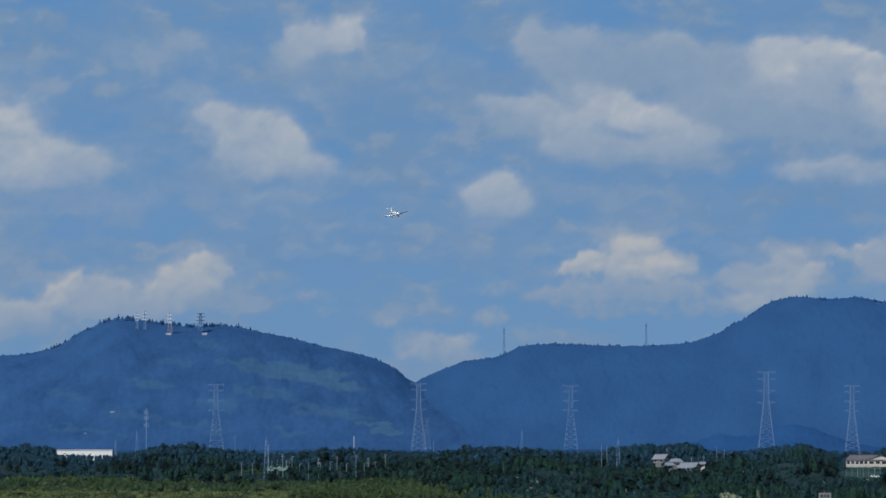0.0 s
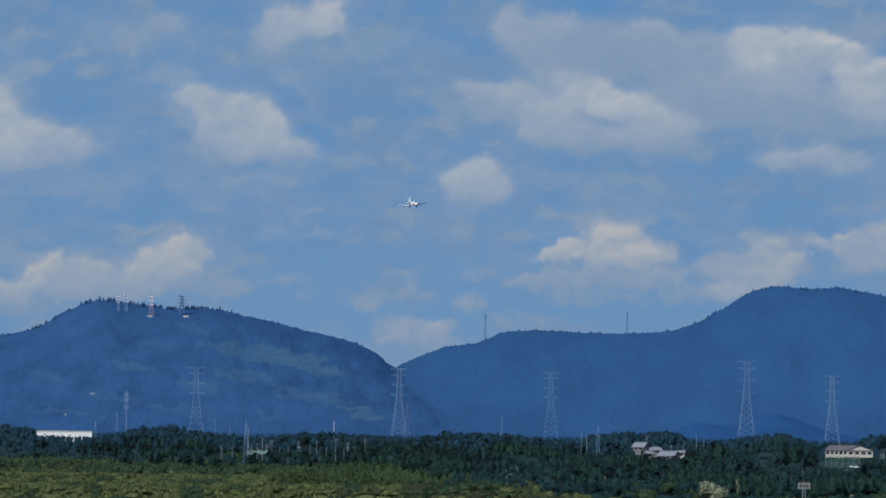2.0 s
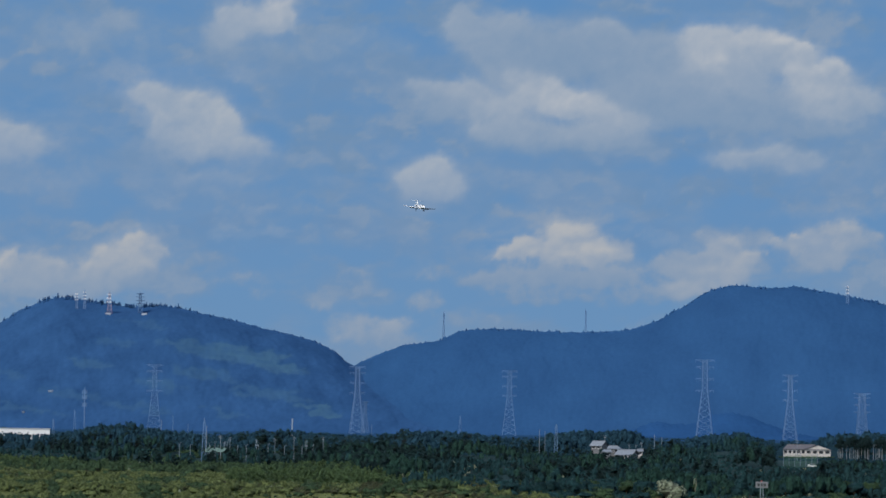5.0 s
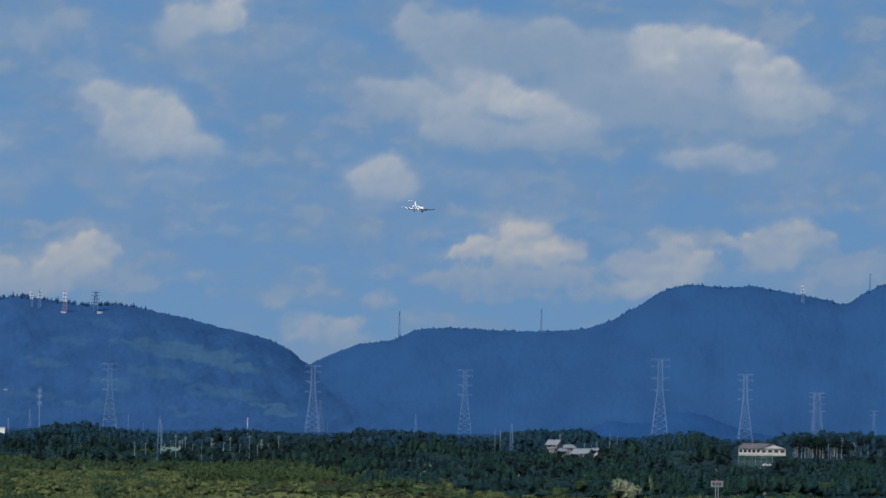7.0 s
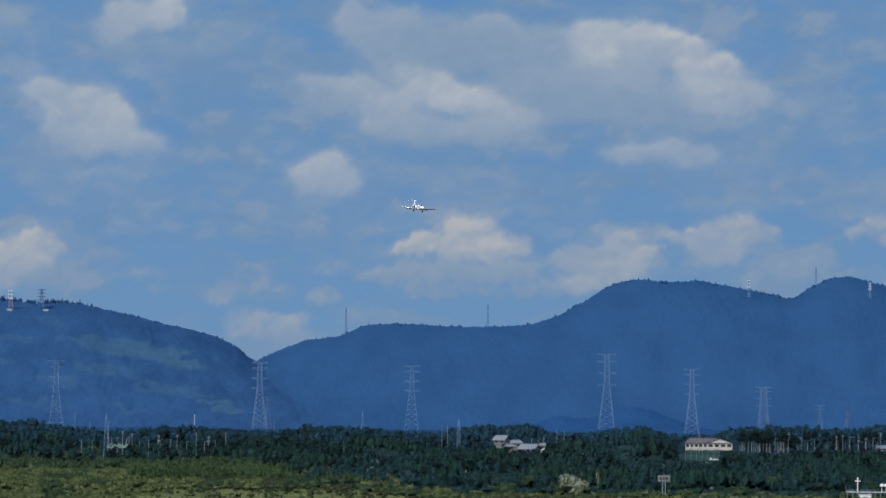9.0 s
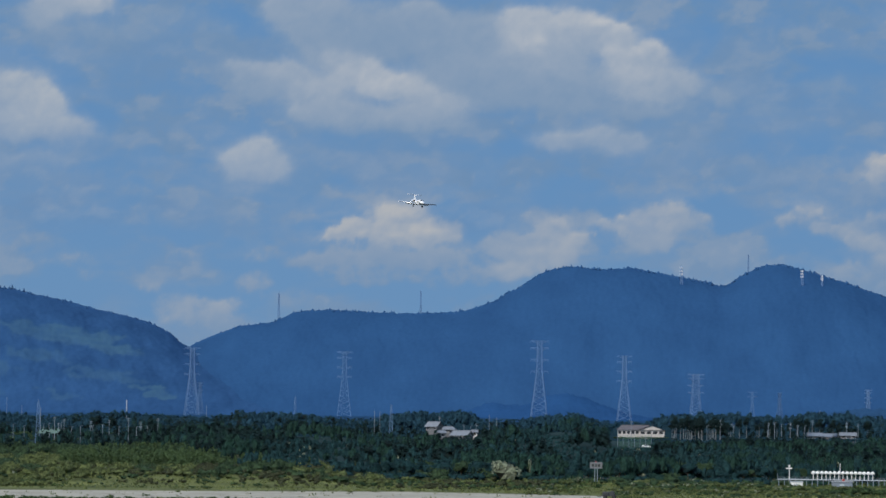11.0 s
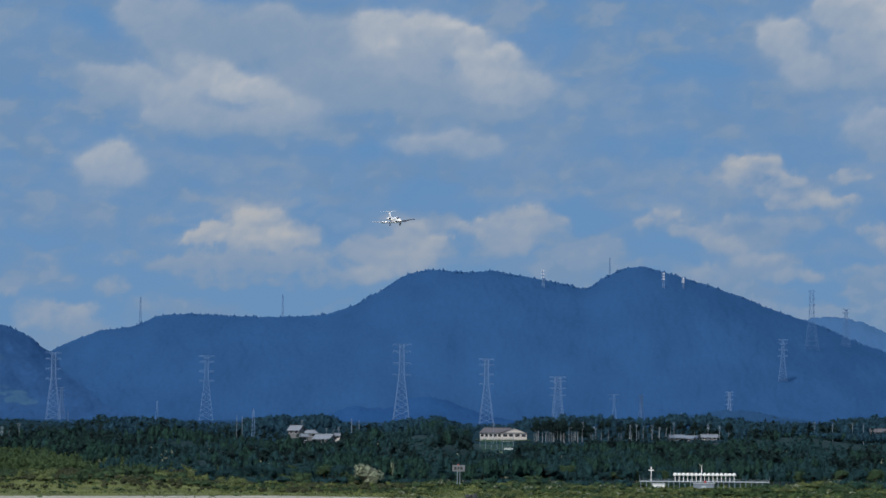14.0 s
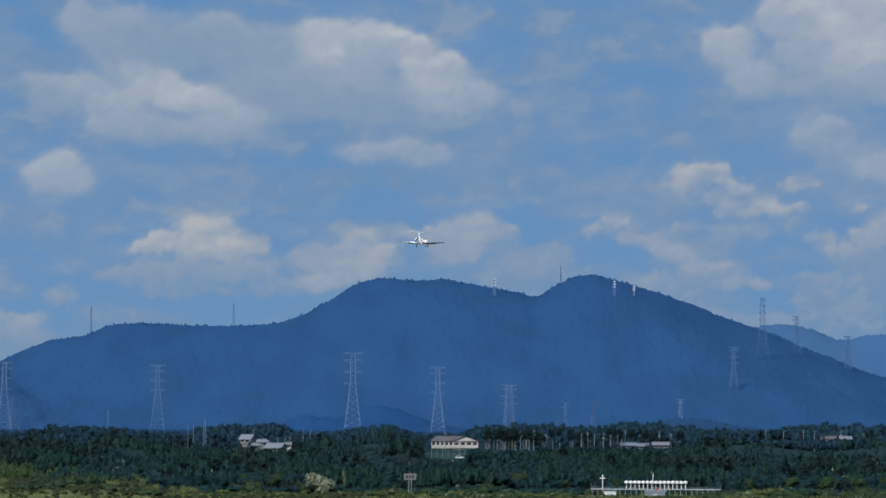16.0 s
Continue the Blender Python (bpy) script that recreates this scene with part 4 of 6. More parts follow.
    mixed = stand + rng.normal(size=n) * 0.04 + 0.06 * smooth(-4.6, -6.5, az) * (r < 1470) > 0.50
    wide = high * rng.uniform(0.75, 1.15, n) * np.where(is_scrub, 0.75, np.where(r > 1900, 0.58, 0.40))
    wide = np.where((high < 3.5) & ~is_scrub, np.maximum(wide, 3.0), wide)
    wide = np.where(r > 1800, np.minimum(wide, 1.7 * high + 1.2), wide)
    for name, mask, protos, w, h, mat, label, cat in (
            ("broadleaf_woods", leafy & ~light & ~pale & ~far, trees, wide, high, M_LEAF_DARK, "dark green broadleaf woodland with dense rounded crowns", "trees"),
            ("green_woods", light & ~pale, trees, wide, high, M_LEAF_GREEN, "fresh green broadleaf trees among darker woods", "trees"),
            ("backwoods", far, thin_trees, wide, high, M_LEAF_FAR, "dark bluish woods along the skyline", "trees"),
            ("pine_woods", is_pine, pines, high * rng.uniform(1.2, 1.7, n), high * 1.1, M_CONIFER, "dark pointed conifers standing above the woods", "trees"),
            ("scrub", is_scrub & ~pale & ~rust & ~hedge & mixed, bushes, wide, high, M_LEAF_LIGHT, "yellow-green scrub covering a low slope", "shrubs"),
            ("thicket", is_scrub & ~pale & ~rust & (hedge | ~mixed), bushes, wide, high * 1.15, M_LEAF_SLOPE, "green thicket of bushes on a low slope", "shrubs"),
            ("seeding_scrub", rust, bushes, wide, high * 0.8, M_LEAF_RUST, "brownish seeding scrub among green bushes", "shrubs"),
            ("flowering_scrub", pale, bushes, wide * 0.5, high * 0.9, M_LEAF_PALE, "pale flowering bushes scattered in the woods", "shrubs")):
        i = keep & mask
        scatter(name, protos, az[i], r[i], w[i], h[i], mat, label, cat, rng)
    # more bushes close together on the open slope
    m = 2700
    az2, r2 = rng.uniform(-12.0, -1.8, m), rng.uniform(1085, 1760, m)
    r2 = np.where(az2 < -6.9, r2 - 70 * rng.random(m), r2)
    x2, y2 = polar(az2, r2)
    g2 = fbm(az2 * 3.2, r2 / 75, 321, 3)
    on = r2 < 1390 + 360 * smooth(-3.6, -6.0, az2)
    az2, r2, g2, m = az2[on], r2[on], g2[on], int(on.sum())
    h2 = rng.uniform(1.2, 3.2, m) * (0.6 + 0.8 * g2)
    for name, i, mat, label in (("low_scrub", (g2 > 0.5 - 0.10 * (az2 < -5.5)) & ((r2 < 1490) | (az2 > -4.6)), M_LEAF_LIGHT, "low yellow-green bushes on the open slope"), ("low_thicket", (g2 <= 0.5 - 0.10 * (az2 < -5.5)) | ((r2 >= 1490) & (az2 <= -4.6)), M_LEAF_SLOPE, "low green bushes on the open slope")):
        scatter(name, thin_bushes, az2[i], r2[i], h2[i] * 0.95, h2[i], mat, label, "shrubs", rng)
    # a pale brow of seeding bushes on the edge of the terrace, and low cover along the poles
    az2 = rng.uniform(-12.0, -5.6, 420)
    r2 = 1468 + rng.uniform(0, 16, 420)
    h2 = rng.uniform(1.8, 2.7, 420)
    scatter("terrace_scrub", thin_bushes, az2, r2, h2 * 1.2, h2, M_LEAF_LIGHT, "pale yellow-green bushes along a terrace edge", "shrubs", rng)
    az2, r2 = rng.uniform(-7.9, -4.7, 700), rng.uniform(1660, 1960, 700)
    h2 = rng.uniform(0.9, 1.5, 700)
    scatter("roadside_shrubs", thin_bushes, az2, r2, h2 * 1.8, h2, M_LEAF_MID, "low green shrubs along the pole line", "shrubs", rng)
    # stands of light bamboo on the slope
    for a0, a1, r0, r1, m in ((-10.8, -8.9, 1570, 1650, 230), (-6.3, -4.7, 1520, 1600, 190), (-6.6, -4.3, 1330, 1480, 420), (-4.6, -3.6, 1330, 1420, 110)):
        az2, r2 = rng.uniform(a0, a1, m), rng.uniform(r0, r1, m)
        h2 = rng.uniform(3.0, 5.0, m)
        scatter("bamboo_grove", thin_pines, az2, r2, h2 * 1.4, h2, M_BAMBOO, "light green feathery bamboo stand on the slope", "bamboo", rng)
    # thin tree belts up to the foot of the hills
    m = 1300
    az2, r2 = rng.uniform(-12.0, 9.8, m), rng.uniform(2640, 3650, m)
    h2 = rng.uniform(2.6, 4.4, m) * (0.2 + 1.5 * fbm(az2 * 2.2, r2 / 200, 411, 3))
    low_line = EYE.z + r2 * np.tan(np.radians(np.minimum(ridge_curve(SKYLINE, az2), 0.05) - 0.01)) - land(*polar(az2, r2))
    h2 = np.clip(h2, 0.8, np.maximum(low_line, 0.8))
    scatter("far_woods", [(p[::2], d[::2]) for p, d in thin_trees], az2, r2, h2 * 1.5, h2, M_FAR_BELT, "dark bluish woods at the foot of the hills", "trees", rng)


def edge_trees():
    """The trees along the near edge of the woods, each one a thing."""
    rng = np.random.default_rng(77)
    kinds = []
    for s in range(6):
        bm = trunk_bmesh()
        trunk = bpy.data.meshes.new("trunk")
        bm.to_mesh(trunk)
        bm.free()
        trunk.materials.append(M_BARK)
        quads, domes = broadleaf(200 + s, 420, 0.036)
        crowns = [plant_mesh("crown", quads, domes, mat) for mat in (M_LEAF_DARK, M_LEAF_MID)]
        kinds.append((trunk, crowns))
    for k in range(150):
        az = -2.6 + 11.4 * (k + rng.uniform(0, 0.9)) / 150
        r = 1203 + rng.uniform(0, 26)
        h = rng.uniform(4.2, 7.6)
        if 1.0 < az < 1.5 or 3.8 < az < 5.9:
            r, h = r + 18, h * 0.85
        p = at(az, r)
        tree = base("tree", Matrix.Translation((p.x, p.y, float(land(p.x, p.y)))) @ pose(0, 0, 0, 0, 0, rng.uniform(0, 360)), "leafy broadleaf tree at the edge of the woods", "tree", "trees along the wood edge")
        trunk, crowns = kinds[rng.integers(0, 6)]
        for name, data in (("trunk", trunk), ("crown", crowns[int(rng.random() < 0.3)])):
            ob = new(name, data)
            ob.parent = tree
            ob.scale = (h * 1.05, h * 1.05, h)


def pale_pines():
    """Tall pines with bare pale trunks, in a row."""
    rng = np.random.default_rng(78)
    bm = bmesh.new()
    rod(bm, (0, 0, -0.05), (0.004, 0, 0.8), 0.013, 0.008, 6)
    trunk = bpy.data.meshes.new("trunk")
    bm.to_mesh(trunk)
    bm.free()
    trunk.materials.append(M_BARK_PALE)
    crowns = []
    for s in range(4):
        g = np.random.default_rng(300 + s)
        lobes = [(g.normal() * 0.07, g.normal() * 0.07, z, 0.13) for z in (0.62, 0.72, 0.82, 0.92, 0.7, 0.8)]
        crowns.append(plant_mesh("crown", *leaf_cloud(g, lobes, 170, 0.04), M_CONIFER))
    for k in range(58):
        az = 2.33 + (0.75 if k < 30 else 2.9) * rng.random()
        r = rng.uniform(1996, 2040)
        h = rng.uniform(8.0, 12.0)
        p = at(az, r)
        tree = base("pine_tree", Matrix.Translation((p.x, p.y, float(land(p.x, p.y)))), "tall pine with a bare pale trunk", "tree", "row of pines")
        for name, data in (("trunk", trunk), ("crown", crowns[rng.integers(0, 4)])):
            ob = new(name, data)
            ob.parent = tree
            ob.scale = (h, h, h)


def pale_bush():
    p = at(-0.06, 1186)
    tree = base("flowering_bush", Matrix.Translation((p.x, p.y, float(land(p.x, p.y)))), "large bush with whitish flowers before the dark woods", "bush")
    quads, domes = bush(500, 800, 0.045)
    ob = new("crown", plant_mesh("crown", quads, domes, M_LEAF_PALE))
    ob.parent = tree
    ob.scale = (6.8, 6.8, 8.6)
    bm = trunk_bmesh()
    stem = part("stem", bm, M_BARK, tree)
    stem.scale = (6, 6, 6)


def meadow():
    rng = np.random.default_rng(15)
    tufts = [tall_grass(s) for s in range(6)]
    bushes = [bush(s, 40, 0.16) for s in range(60, 64)]
    n = 29000
    az, r = rng.uniform(-12, 10, n), rng.uniform(785, 1235, n)
    x, y = polar(az, r)
    patch = fbm(x / 30, y / 12, 31, 4)
    on_apron = (az < 1.5) & (r > 880) & (r < 1022) & (rng.random(n) > 0.05)
    verge = (az < 1.5) & (r <= 893)
    i = ~on_apron & ~verge
    h = rng.uniform(0.2, 0.5, n) * (0.6 + patch) * np.where(r > 1150, 1.7, 1.0)
    scatter("meadow_grass", tufts, az[i], r[i], h[i] * 1.6, h[i], M_GRASS, "rough yellow-green meadow grass", "grass", rng)
    i = (verge & (rng.random(n) < 0.42)) | ((patch > 0.53) & ~on_apron & ~verge & (rng.random(n) < 0.16))
    h = rng.uniform(0.35, 0.9, n) * np.where(r > 1080, 1.5, 1.0)
    scatter("creeper_mat", bushes, az[i], r[i], h[i] * 1.8, h[i], M_VINE, "mat of dark green creepers on the verge", "undergrowth", rng)


def meadow_bushes():
    rng = np.random.default_rng(33)
    protos = [bush(s, 90, 0.075) for s in range(80, 85)]
    n = 1700
    az, r = rng.uniform(0.2, 9.5, n), rng.uniform(990, 1204, n)
    x, y = polar(az, r)
    p = fbm(x / 40, y / 25, 61, 3)
    keep = (p > 0.44) & ~((az > 3.7) & (az < 6.0) & (r > 1140)) & ~((az > 1.0) & (az < 1.5) & (r < 1190))
    h = rng.uniform(0.5, 2.4, n) * (0.35 + 0.65 * smooth(1000, 1180, r)) * np.where(az > 5.6, 1.5, 1.0) + 0.3
    for name, i, mat, label in (("field_bushes", keep & (p < 0.56), M_LEAF_MID, "green bushes scattered over the meadow"), ("field_weeds", keep & (p >= 0.56), M_LEAF_LIGHT, "pale green tall weeds in the meadow"), ("field_blossom", keep & (rng.random(n) < 0.12), M_LEAF_PALE, "pale flowering weeds in the meadow")):
        scatter(name, protos, az[i], r[i], h[i] * 1.0, h[i], mat, label, "shrubs", rng)
    n = 520
    az, r = rng.uniform(4.6, 9.6, n), rng.uniform(985, 1150, n)
    g = fbm(polar(az, r)[0] / 22, polar(az, r)[1] / 22, 97, 3)
    i = g + 0.05 * (az - 6.5) > 0.46
    h = rng.uniform(1.0, 2.3, n) * (0.5 + g)
    scatter("field_thicket", protos, az[i], r[i], h[i] * 1.05, h[i], M_VINE, "dark green creeper-grown thicket in the meadow", "shrubs", rng)
    # low growth between the strip and the scrub, and a hedge added to hide the clubhouse wall foot from the camera
    n = 900
    az, r = rng.uniform(-8.0, 0.6, n), 1036 + 170 * rng.random(n)
    g = fbm(polar(az, r)[0] / 24, polar(az, r)[1] / 24, 88, 3)
    h = rng.uniform(0.6, 1.5, n) * (0.5 + g) * smooth(1020, 1090, r) + 0.25
    for name, i, mat, label in (("verge_bushes", g < 0.47, M_LEAF_MID, "low green bushes behind the concrete strip"), ("verge_weeds", (g >= 0.47) & (g < 0.56), M_LEAF_LIGHT, "pale weeds behind the concrete strip"), ("verge_dry_weeds", g >= 0.56, M_LEAF_RUST, "brownish dry weeds behind the concrete strip")):
        scatter(name, protos, az[i], r[i], h[i] * 1.0, h[i] * 1.15, mat, label, "shrubs", rng)
    # a ragged fringe of young growth along the wood edge
    n = 420
    az, r = rng.uniform(-2.8, 9.4, n), rng.uniform(1186, 1206, n)
    g = fbm(az * 3.0, r / 30, 143, 3)
    h = rng.uniform(1.6, 4.2, n) * (0.5 + g) * np.where((az > 3.7) & (az < 6.0), 0.6, 1.0)
    h = np.where((az > 1.0) & (az < 1.5), h * 0.5, h)
    for name, i, mat, label in (("fringe_bushes", g < 0.52, M_LEAF_DARK, "dark young growth along the wood edge"), ("fringe_scrub", (g >= 0.52) & (g < 0.6), M_LEAF_GREEN, "green young growth along the wood edge"), ("fringe_weeds", g >= 0.6, M_LEAF_SLOPE, "fresh green tall weeds along the wood edge")):
        scatter(name, protos, az[i], r[i], h[i], h[i], mat, label, "shrubs", rng)
    n = 46
    az, r = np.linspace(1.5, 2.28, n), 2088 + rng.uniform(0, 4, n)
    h = np.maximum(EYE.z + r * np.tan(np.radians(-0.206)) - land(*polar(az, r)), 0.5) * rng.uniform(0.85, 1.0, n)
    scatter("wall_hiding_hedge", protos, az, r, np.full(n, 1.1), h, M_LEAF_MID, "green hedge sized to hide the clubhouse wall foot", "hedge", rng)


forest()
meadow_bushes()
edge_trees()
pale_pines()
pale_bush()
meadow()


# ---- steel towers ----
def foot_of(az, r):
    p = at(az, r)
    p.z = float(land(p.x, p.y))
    return p


def facing(az):
    """Turns a thing built with its front to -y towards the camera."""
    return pose(0, 0, 0, 0, 0, -az)


def tower_profile(h, waist, foot):
    """Half width of a lattice body at a height given as a share of the whole."""
    return lambda s: foot + (waist - foot) * min(1.0, s / 0.62) if s < 0.62 else waist * (1.0 - 0.2 * (s - 0.62) / 0.38)


def lattice(h, half, bays, r_leg, r_brace, parent, mat, lift=0.0):
    """Four legs as parts and the bracing of the sides."""
    corners = ((-1, -1), (1, -1), (1, 1), (-1, 1))
    levels = [1 - (1 - k / bays) ** 1.25 for k in range(bays + 1)]
    levels = [0.0] + [s for s in levels[1:-1]] + [1.0]
    for cx, cy in corners:
        bm = bmesh.new()
        loft(bm, [[Vector((cx * half(q) + r_leg * a, cy * half(q) + r_leg * b, lift + h * q)) for a, b in corners] for q in levels])
        part("leg", bm, mat, parent)
    for (ax, ay), (bx, by) in zip(corners, corners[1:] + corners[:1]):
        bm = bmesh.new()
        for s0, s1 in zip(levels, levels[1:]):
            w0, w1 = half(s0), half(s1)
            rod(bm, (ax * w0, ay * w0, lift + h * s0), (bx * w1, by * w1, lift + h * s1), r_brace, r_brace, 4)
            rod(bm, (bx * w0, by * w0, lift + h * s0), (ax * w1, ay * w1, lift + h * s1), r_brace, r_brace, 4)
            rod(bm, (ax * w1, ay * w1, lift + h * s1), (bx * w1, by * w1, lift + h * s1), r_brace, r_brace, 4)
        part("bracing", bm, mat, parent)


def pylon(az, r, el_top, turn=0.0, el_foot=None, mat=None, arms=(1.0, 0.90, 0.755, 0.61), span=0.108, thin=0.85, waist=0.033, foot=0.104, label="tall galvanised lattice pylon with four pairs of crossarms"):
    mat = mat or M_STEEL
    p = foot_of(az, r)
    if el_foot is not None:
        p = on_hill(HILL_EAST, az, el_foot)
        r = math.hypot(p.x, p.y)
    h = EYE.z + r * math.tan(radians(el_top)) - p.z
    ob = base("electricity_pylon", Matrix.Translation(p) @ facing(az) @ pose(0, 0, 0, 0, 0, turn), label, "pylon", "power line pylons")
    half = tower_profile(h, waist * h, foot * h)
    lattice(h * 0.985, half, 15, 0.17 * thin, 0.105 * thin, ob, mat)
    for k, s in enumerate(arms):
        reach = h * span * (1.0 if k else 1.05)
        for side in (-1, 1):
            bm = bmesh.new()
            w, z = half(min(s, 0.985)), h * min(s, 0.985)
            for y in (-w, w):
                rod(bm, (side * w, y, z), (side * reach, 0, z + h * 0.004), 0.20 * thin, 0.14 * thin, 4)
                rod(bm, (side * w, y, z - h * 0.03), (side * reach, 0, z), 0.17 * thin, 0.12 * thin, 4)
            rod(bm, (side * (w + reach) / 2, 0, z - h * 0.016), (side * (w + reach) / 2, 0, z + h * 0.002), 0.12 * thin, 0.12 * thin, 4)
            arm = part("crossarm", bm, mat, ob)
            bm = bmesh.new()
            rod(bm, (side * reach, 0, z), (side * reach, 0, z - h * 0.028), 0.16 * thin, 0.16 * thin, 5)
            part("insulator", bm, mat, arm)
    return ob


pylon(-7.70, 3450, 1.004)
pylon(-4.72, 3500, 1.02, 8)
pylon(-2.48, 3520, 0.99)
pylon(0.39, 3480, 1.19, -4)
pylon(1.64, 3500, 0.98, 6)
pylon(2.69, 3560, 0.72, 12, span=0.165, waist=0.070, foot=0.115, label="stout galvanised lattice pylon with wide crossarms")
pylon(-4.60, 3790, 0.50, 20, mat=M_STEEL_HAZED)
pylon(3.52, 3620, 0.463, 0, arms=(1.0, 0.84), span=0.16, mat=M_STEEL_HAZED, label="distant pylon with a broad T-shaped head")
pylon(3.92, 3640, 0.458, 40, mat=M_STEEL_HAZED)
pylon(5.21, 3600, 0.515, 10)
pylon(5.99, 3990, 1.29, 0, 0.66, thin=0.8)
pylon(6.41, 4010, 2.02, 12, 1.12, arms=(0.97, 0.86, 0.75, 0.64), span=0.05, mat=M_STEEL_HAZED, thin=0.55, label="slender lattice pylon on the flank of the mountain")
pylon(6.91, 4080, 1.741, 20, 1.18, mat=M_STEEL_HAZED, thin=0.55)
pylon(7.66, 4080, 1.449, 5, 0.95, mat=M_STEEL_HAZED, thin=1.0)


def hill_tower(az, el_foot, el_top, r, kind):
    p = on_hill(HILL_WEST if az < -5 else HILL_EAST, az, el_foot)
    p.z -= 1.0
    r = math.hypot(p.x, p.y)
    h = EYE.z + r * math.tan(radians(el_top)) - p.z
    labels = {"dish": "white lattice radio tower with dishes on a hilltop", "red": "red and white banded radio tower on a hilltop", "deck": "dark lattice tower with broad antenna decks", "needle": "thin dark lattice mast on a ridge"}
    ob = base("radio_tower", Matrix.Translation(p) @ facing(az), labels[kind], "tower", "towers on the hills")
    mat = {"dish": M_STEEL, "red": M_STEEL_RED, "deck": M_STEEL_HAZED, "needle": M_STEEL_HAZED}[kind]
    wide = {"needle": 0.035, "dish": 0.06}.get(kind, 0.10)
    lattice(h, lambda s: h * wide * (1.15 - 0.75 * s), 6, 0.24, 0.14, ob, mat)
    if kind == "needle":
        bm = bmesh.new()
        rod(bm, (0, 0, h * 0.85), (0, 0, h * 1.06), 0.25, 0.12, 5)
        part("aerial", bm, mat, ob)
        return
    decks = (0.55, 0.72, 0.9) if kind != "deck" else (0.5, 0.66, 0.84, 1.0)
    for s in decks:
        bm = bmesh.new()
        w = h * wide * (1.15 - 0.75 * s) + (0.7 if kind != "deck" else 3.4)
        box(bm, -w, w, -w, w, h * s - 0.25, h * s + 0.25, 0.08)
        part("platform", bm, M_WHITE if kind == "red" else mat, ob)
        if kind == "deck":
            continue
        for a in (-1.2, 0.3):
            bm = bmesh.new()
            rod(bm, (w * math.sin(a), -w * math.cos(a), h * s + 1.0), (w * 1.25 * math.sin(a), -w * 1.25 * math.cos(a), h * s + 1.0), 0.65, 0.85, 10)
            part("dish", bm, M_WHITE, ob)
    bm = bmesh.new()
    rod(bm, (0, 0, h * 0.98), (0, 0, h * 1.12), 0.22, 0.15, 5)
    part("aerial", bm, mat, ob)


for row in ((-8.86, 1.80, 2.02, 4470, "dish"), (-8.745, 1.79, 2.05, 4475, "dish"), (-8.38, 1.74, 2.03, 4470, "red"), (-7.93, 1.745, 2.03, 4470, "deck"),
            (-3.46, 1.46, 1.82, 4615, "needle"), (-1.37, 1.58, 1.88, 4615, "needle"), (2.465, 2.03, 2.285, 4600, "dish"), (3.445, 2.25, 2.47, 4612, "needle"),
            (4.235, 2.03, 2.25, 4560, "dish"), (4.525, 2.03, 2.17, 4560, "dish")):
    hill_tower(*row)


def hut(name, az, r, z, w, d, h, mat, label, category="building", deep=1.0):
    """A small flat-roofed block with a plinth, a door and an overhanging roof slab."""
    ob = base(name, Matrix.Translation(at(az, r, z)) @ facing(az), label, category)
    bm = bmesh.new()
    box(bm, -w / 2, w / 2, -d / 2, d / 2, -deep, h, 0.05)
    part("wall", bm, mat, ob)
    bm = bmesh.new()
    box(bm, -w / 2 - 0.2, w / 2 + 0.2, -d / 2 - 0.2, d / 2 + 0.2, h, h + 0.25, 0.04)
    part("roof", bm, M_GREYBOX, ob)
    bm = bmesh.new()
    box(bm, -w * 0.1, w * 0.1, -d / 2 - 0.05, -d / 2 + 0.02, 0, h * 0.7)
    part("door", bm, M_GREYBOX, ob)
    return ob


# height at which a thing shows at this angle from the camera
def height_at_angle(el, r):
    return EYE.z + r * math.tan(radians(el))


for name, az, el, w, h, mat, label in (("hilltop_station", -7.87, 1.72, 6, 1.8, M_GREYBOX, "small pale station building beside a hilltop tower"), ("hilltop_station", -8.40, 1.72, 6, 1.2, M_GREYBOX, "low pale station building beside a hilltop tower"),
                                       ("hillside_house", -9.22, 0.575, 4.5, 0.9, M_TILE_BLUE, "pale house high on the wooded hillside"), ("hillside_house", -9.61, 0.262, 2.2, 0.8, M_TILE_BLUE, "small pale hut on the lower hillside")):
    q = on_hill(HILL_WEST, az, el)
    hut(name, az, math.hypot(q.x, q.y), q.z, w, 5, h, mat, label, deep=1.5)


def hilltop_grove():
    """Tall trees standing between the towers on the western hilltop."""
    rng = np.random.default_rng(91)
    firs = [conifer(s, 60, 0.10) for s in range(3)]
    verts, domes = [], []
    for k in range(150):
        az = rng.uniform(-10.2, -7.2) if k < 70 else rng.uniform(-9.05, -7.55)
        if min(abs(az + 8.86), abs(az + 8.745), abs(az + 8.38), abs(az + 7.93)) < 0.04:
            continue
        r = rng.uniform(4470, 4500)
        z = math.tan(radians(float(ridge_curve(WEST, np.array([az]))[0]))) * 4500 + EYE.z - 2.0
        h = rng.uniform(3.5, 6.5) if -9.05 < az < -7.55 else rng.uniform(3.0, 6.5)
        tris, way = firs[k % 3]
        verts.append(tris * np.array([h * 1.1, h * 1.1, h]) + np.array([*polar(az, r), z]))
        domes.append(way)
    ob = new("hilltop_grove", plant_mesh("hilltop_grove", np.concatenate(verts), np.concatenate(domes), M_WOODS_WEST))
    tagged(ob, "dark tall trees standing along a hilltop", "trees", kind="stuff")


hilltop_grove()


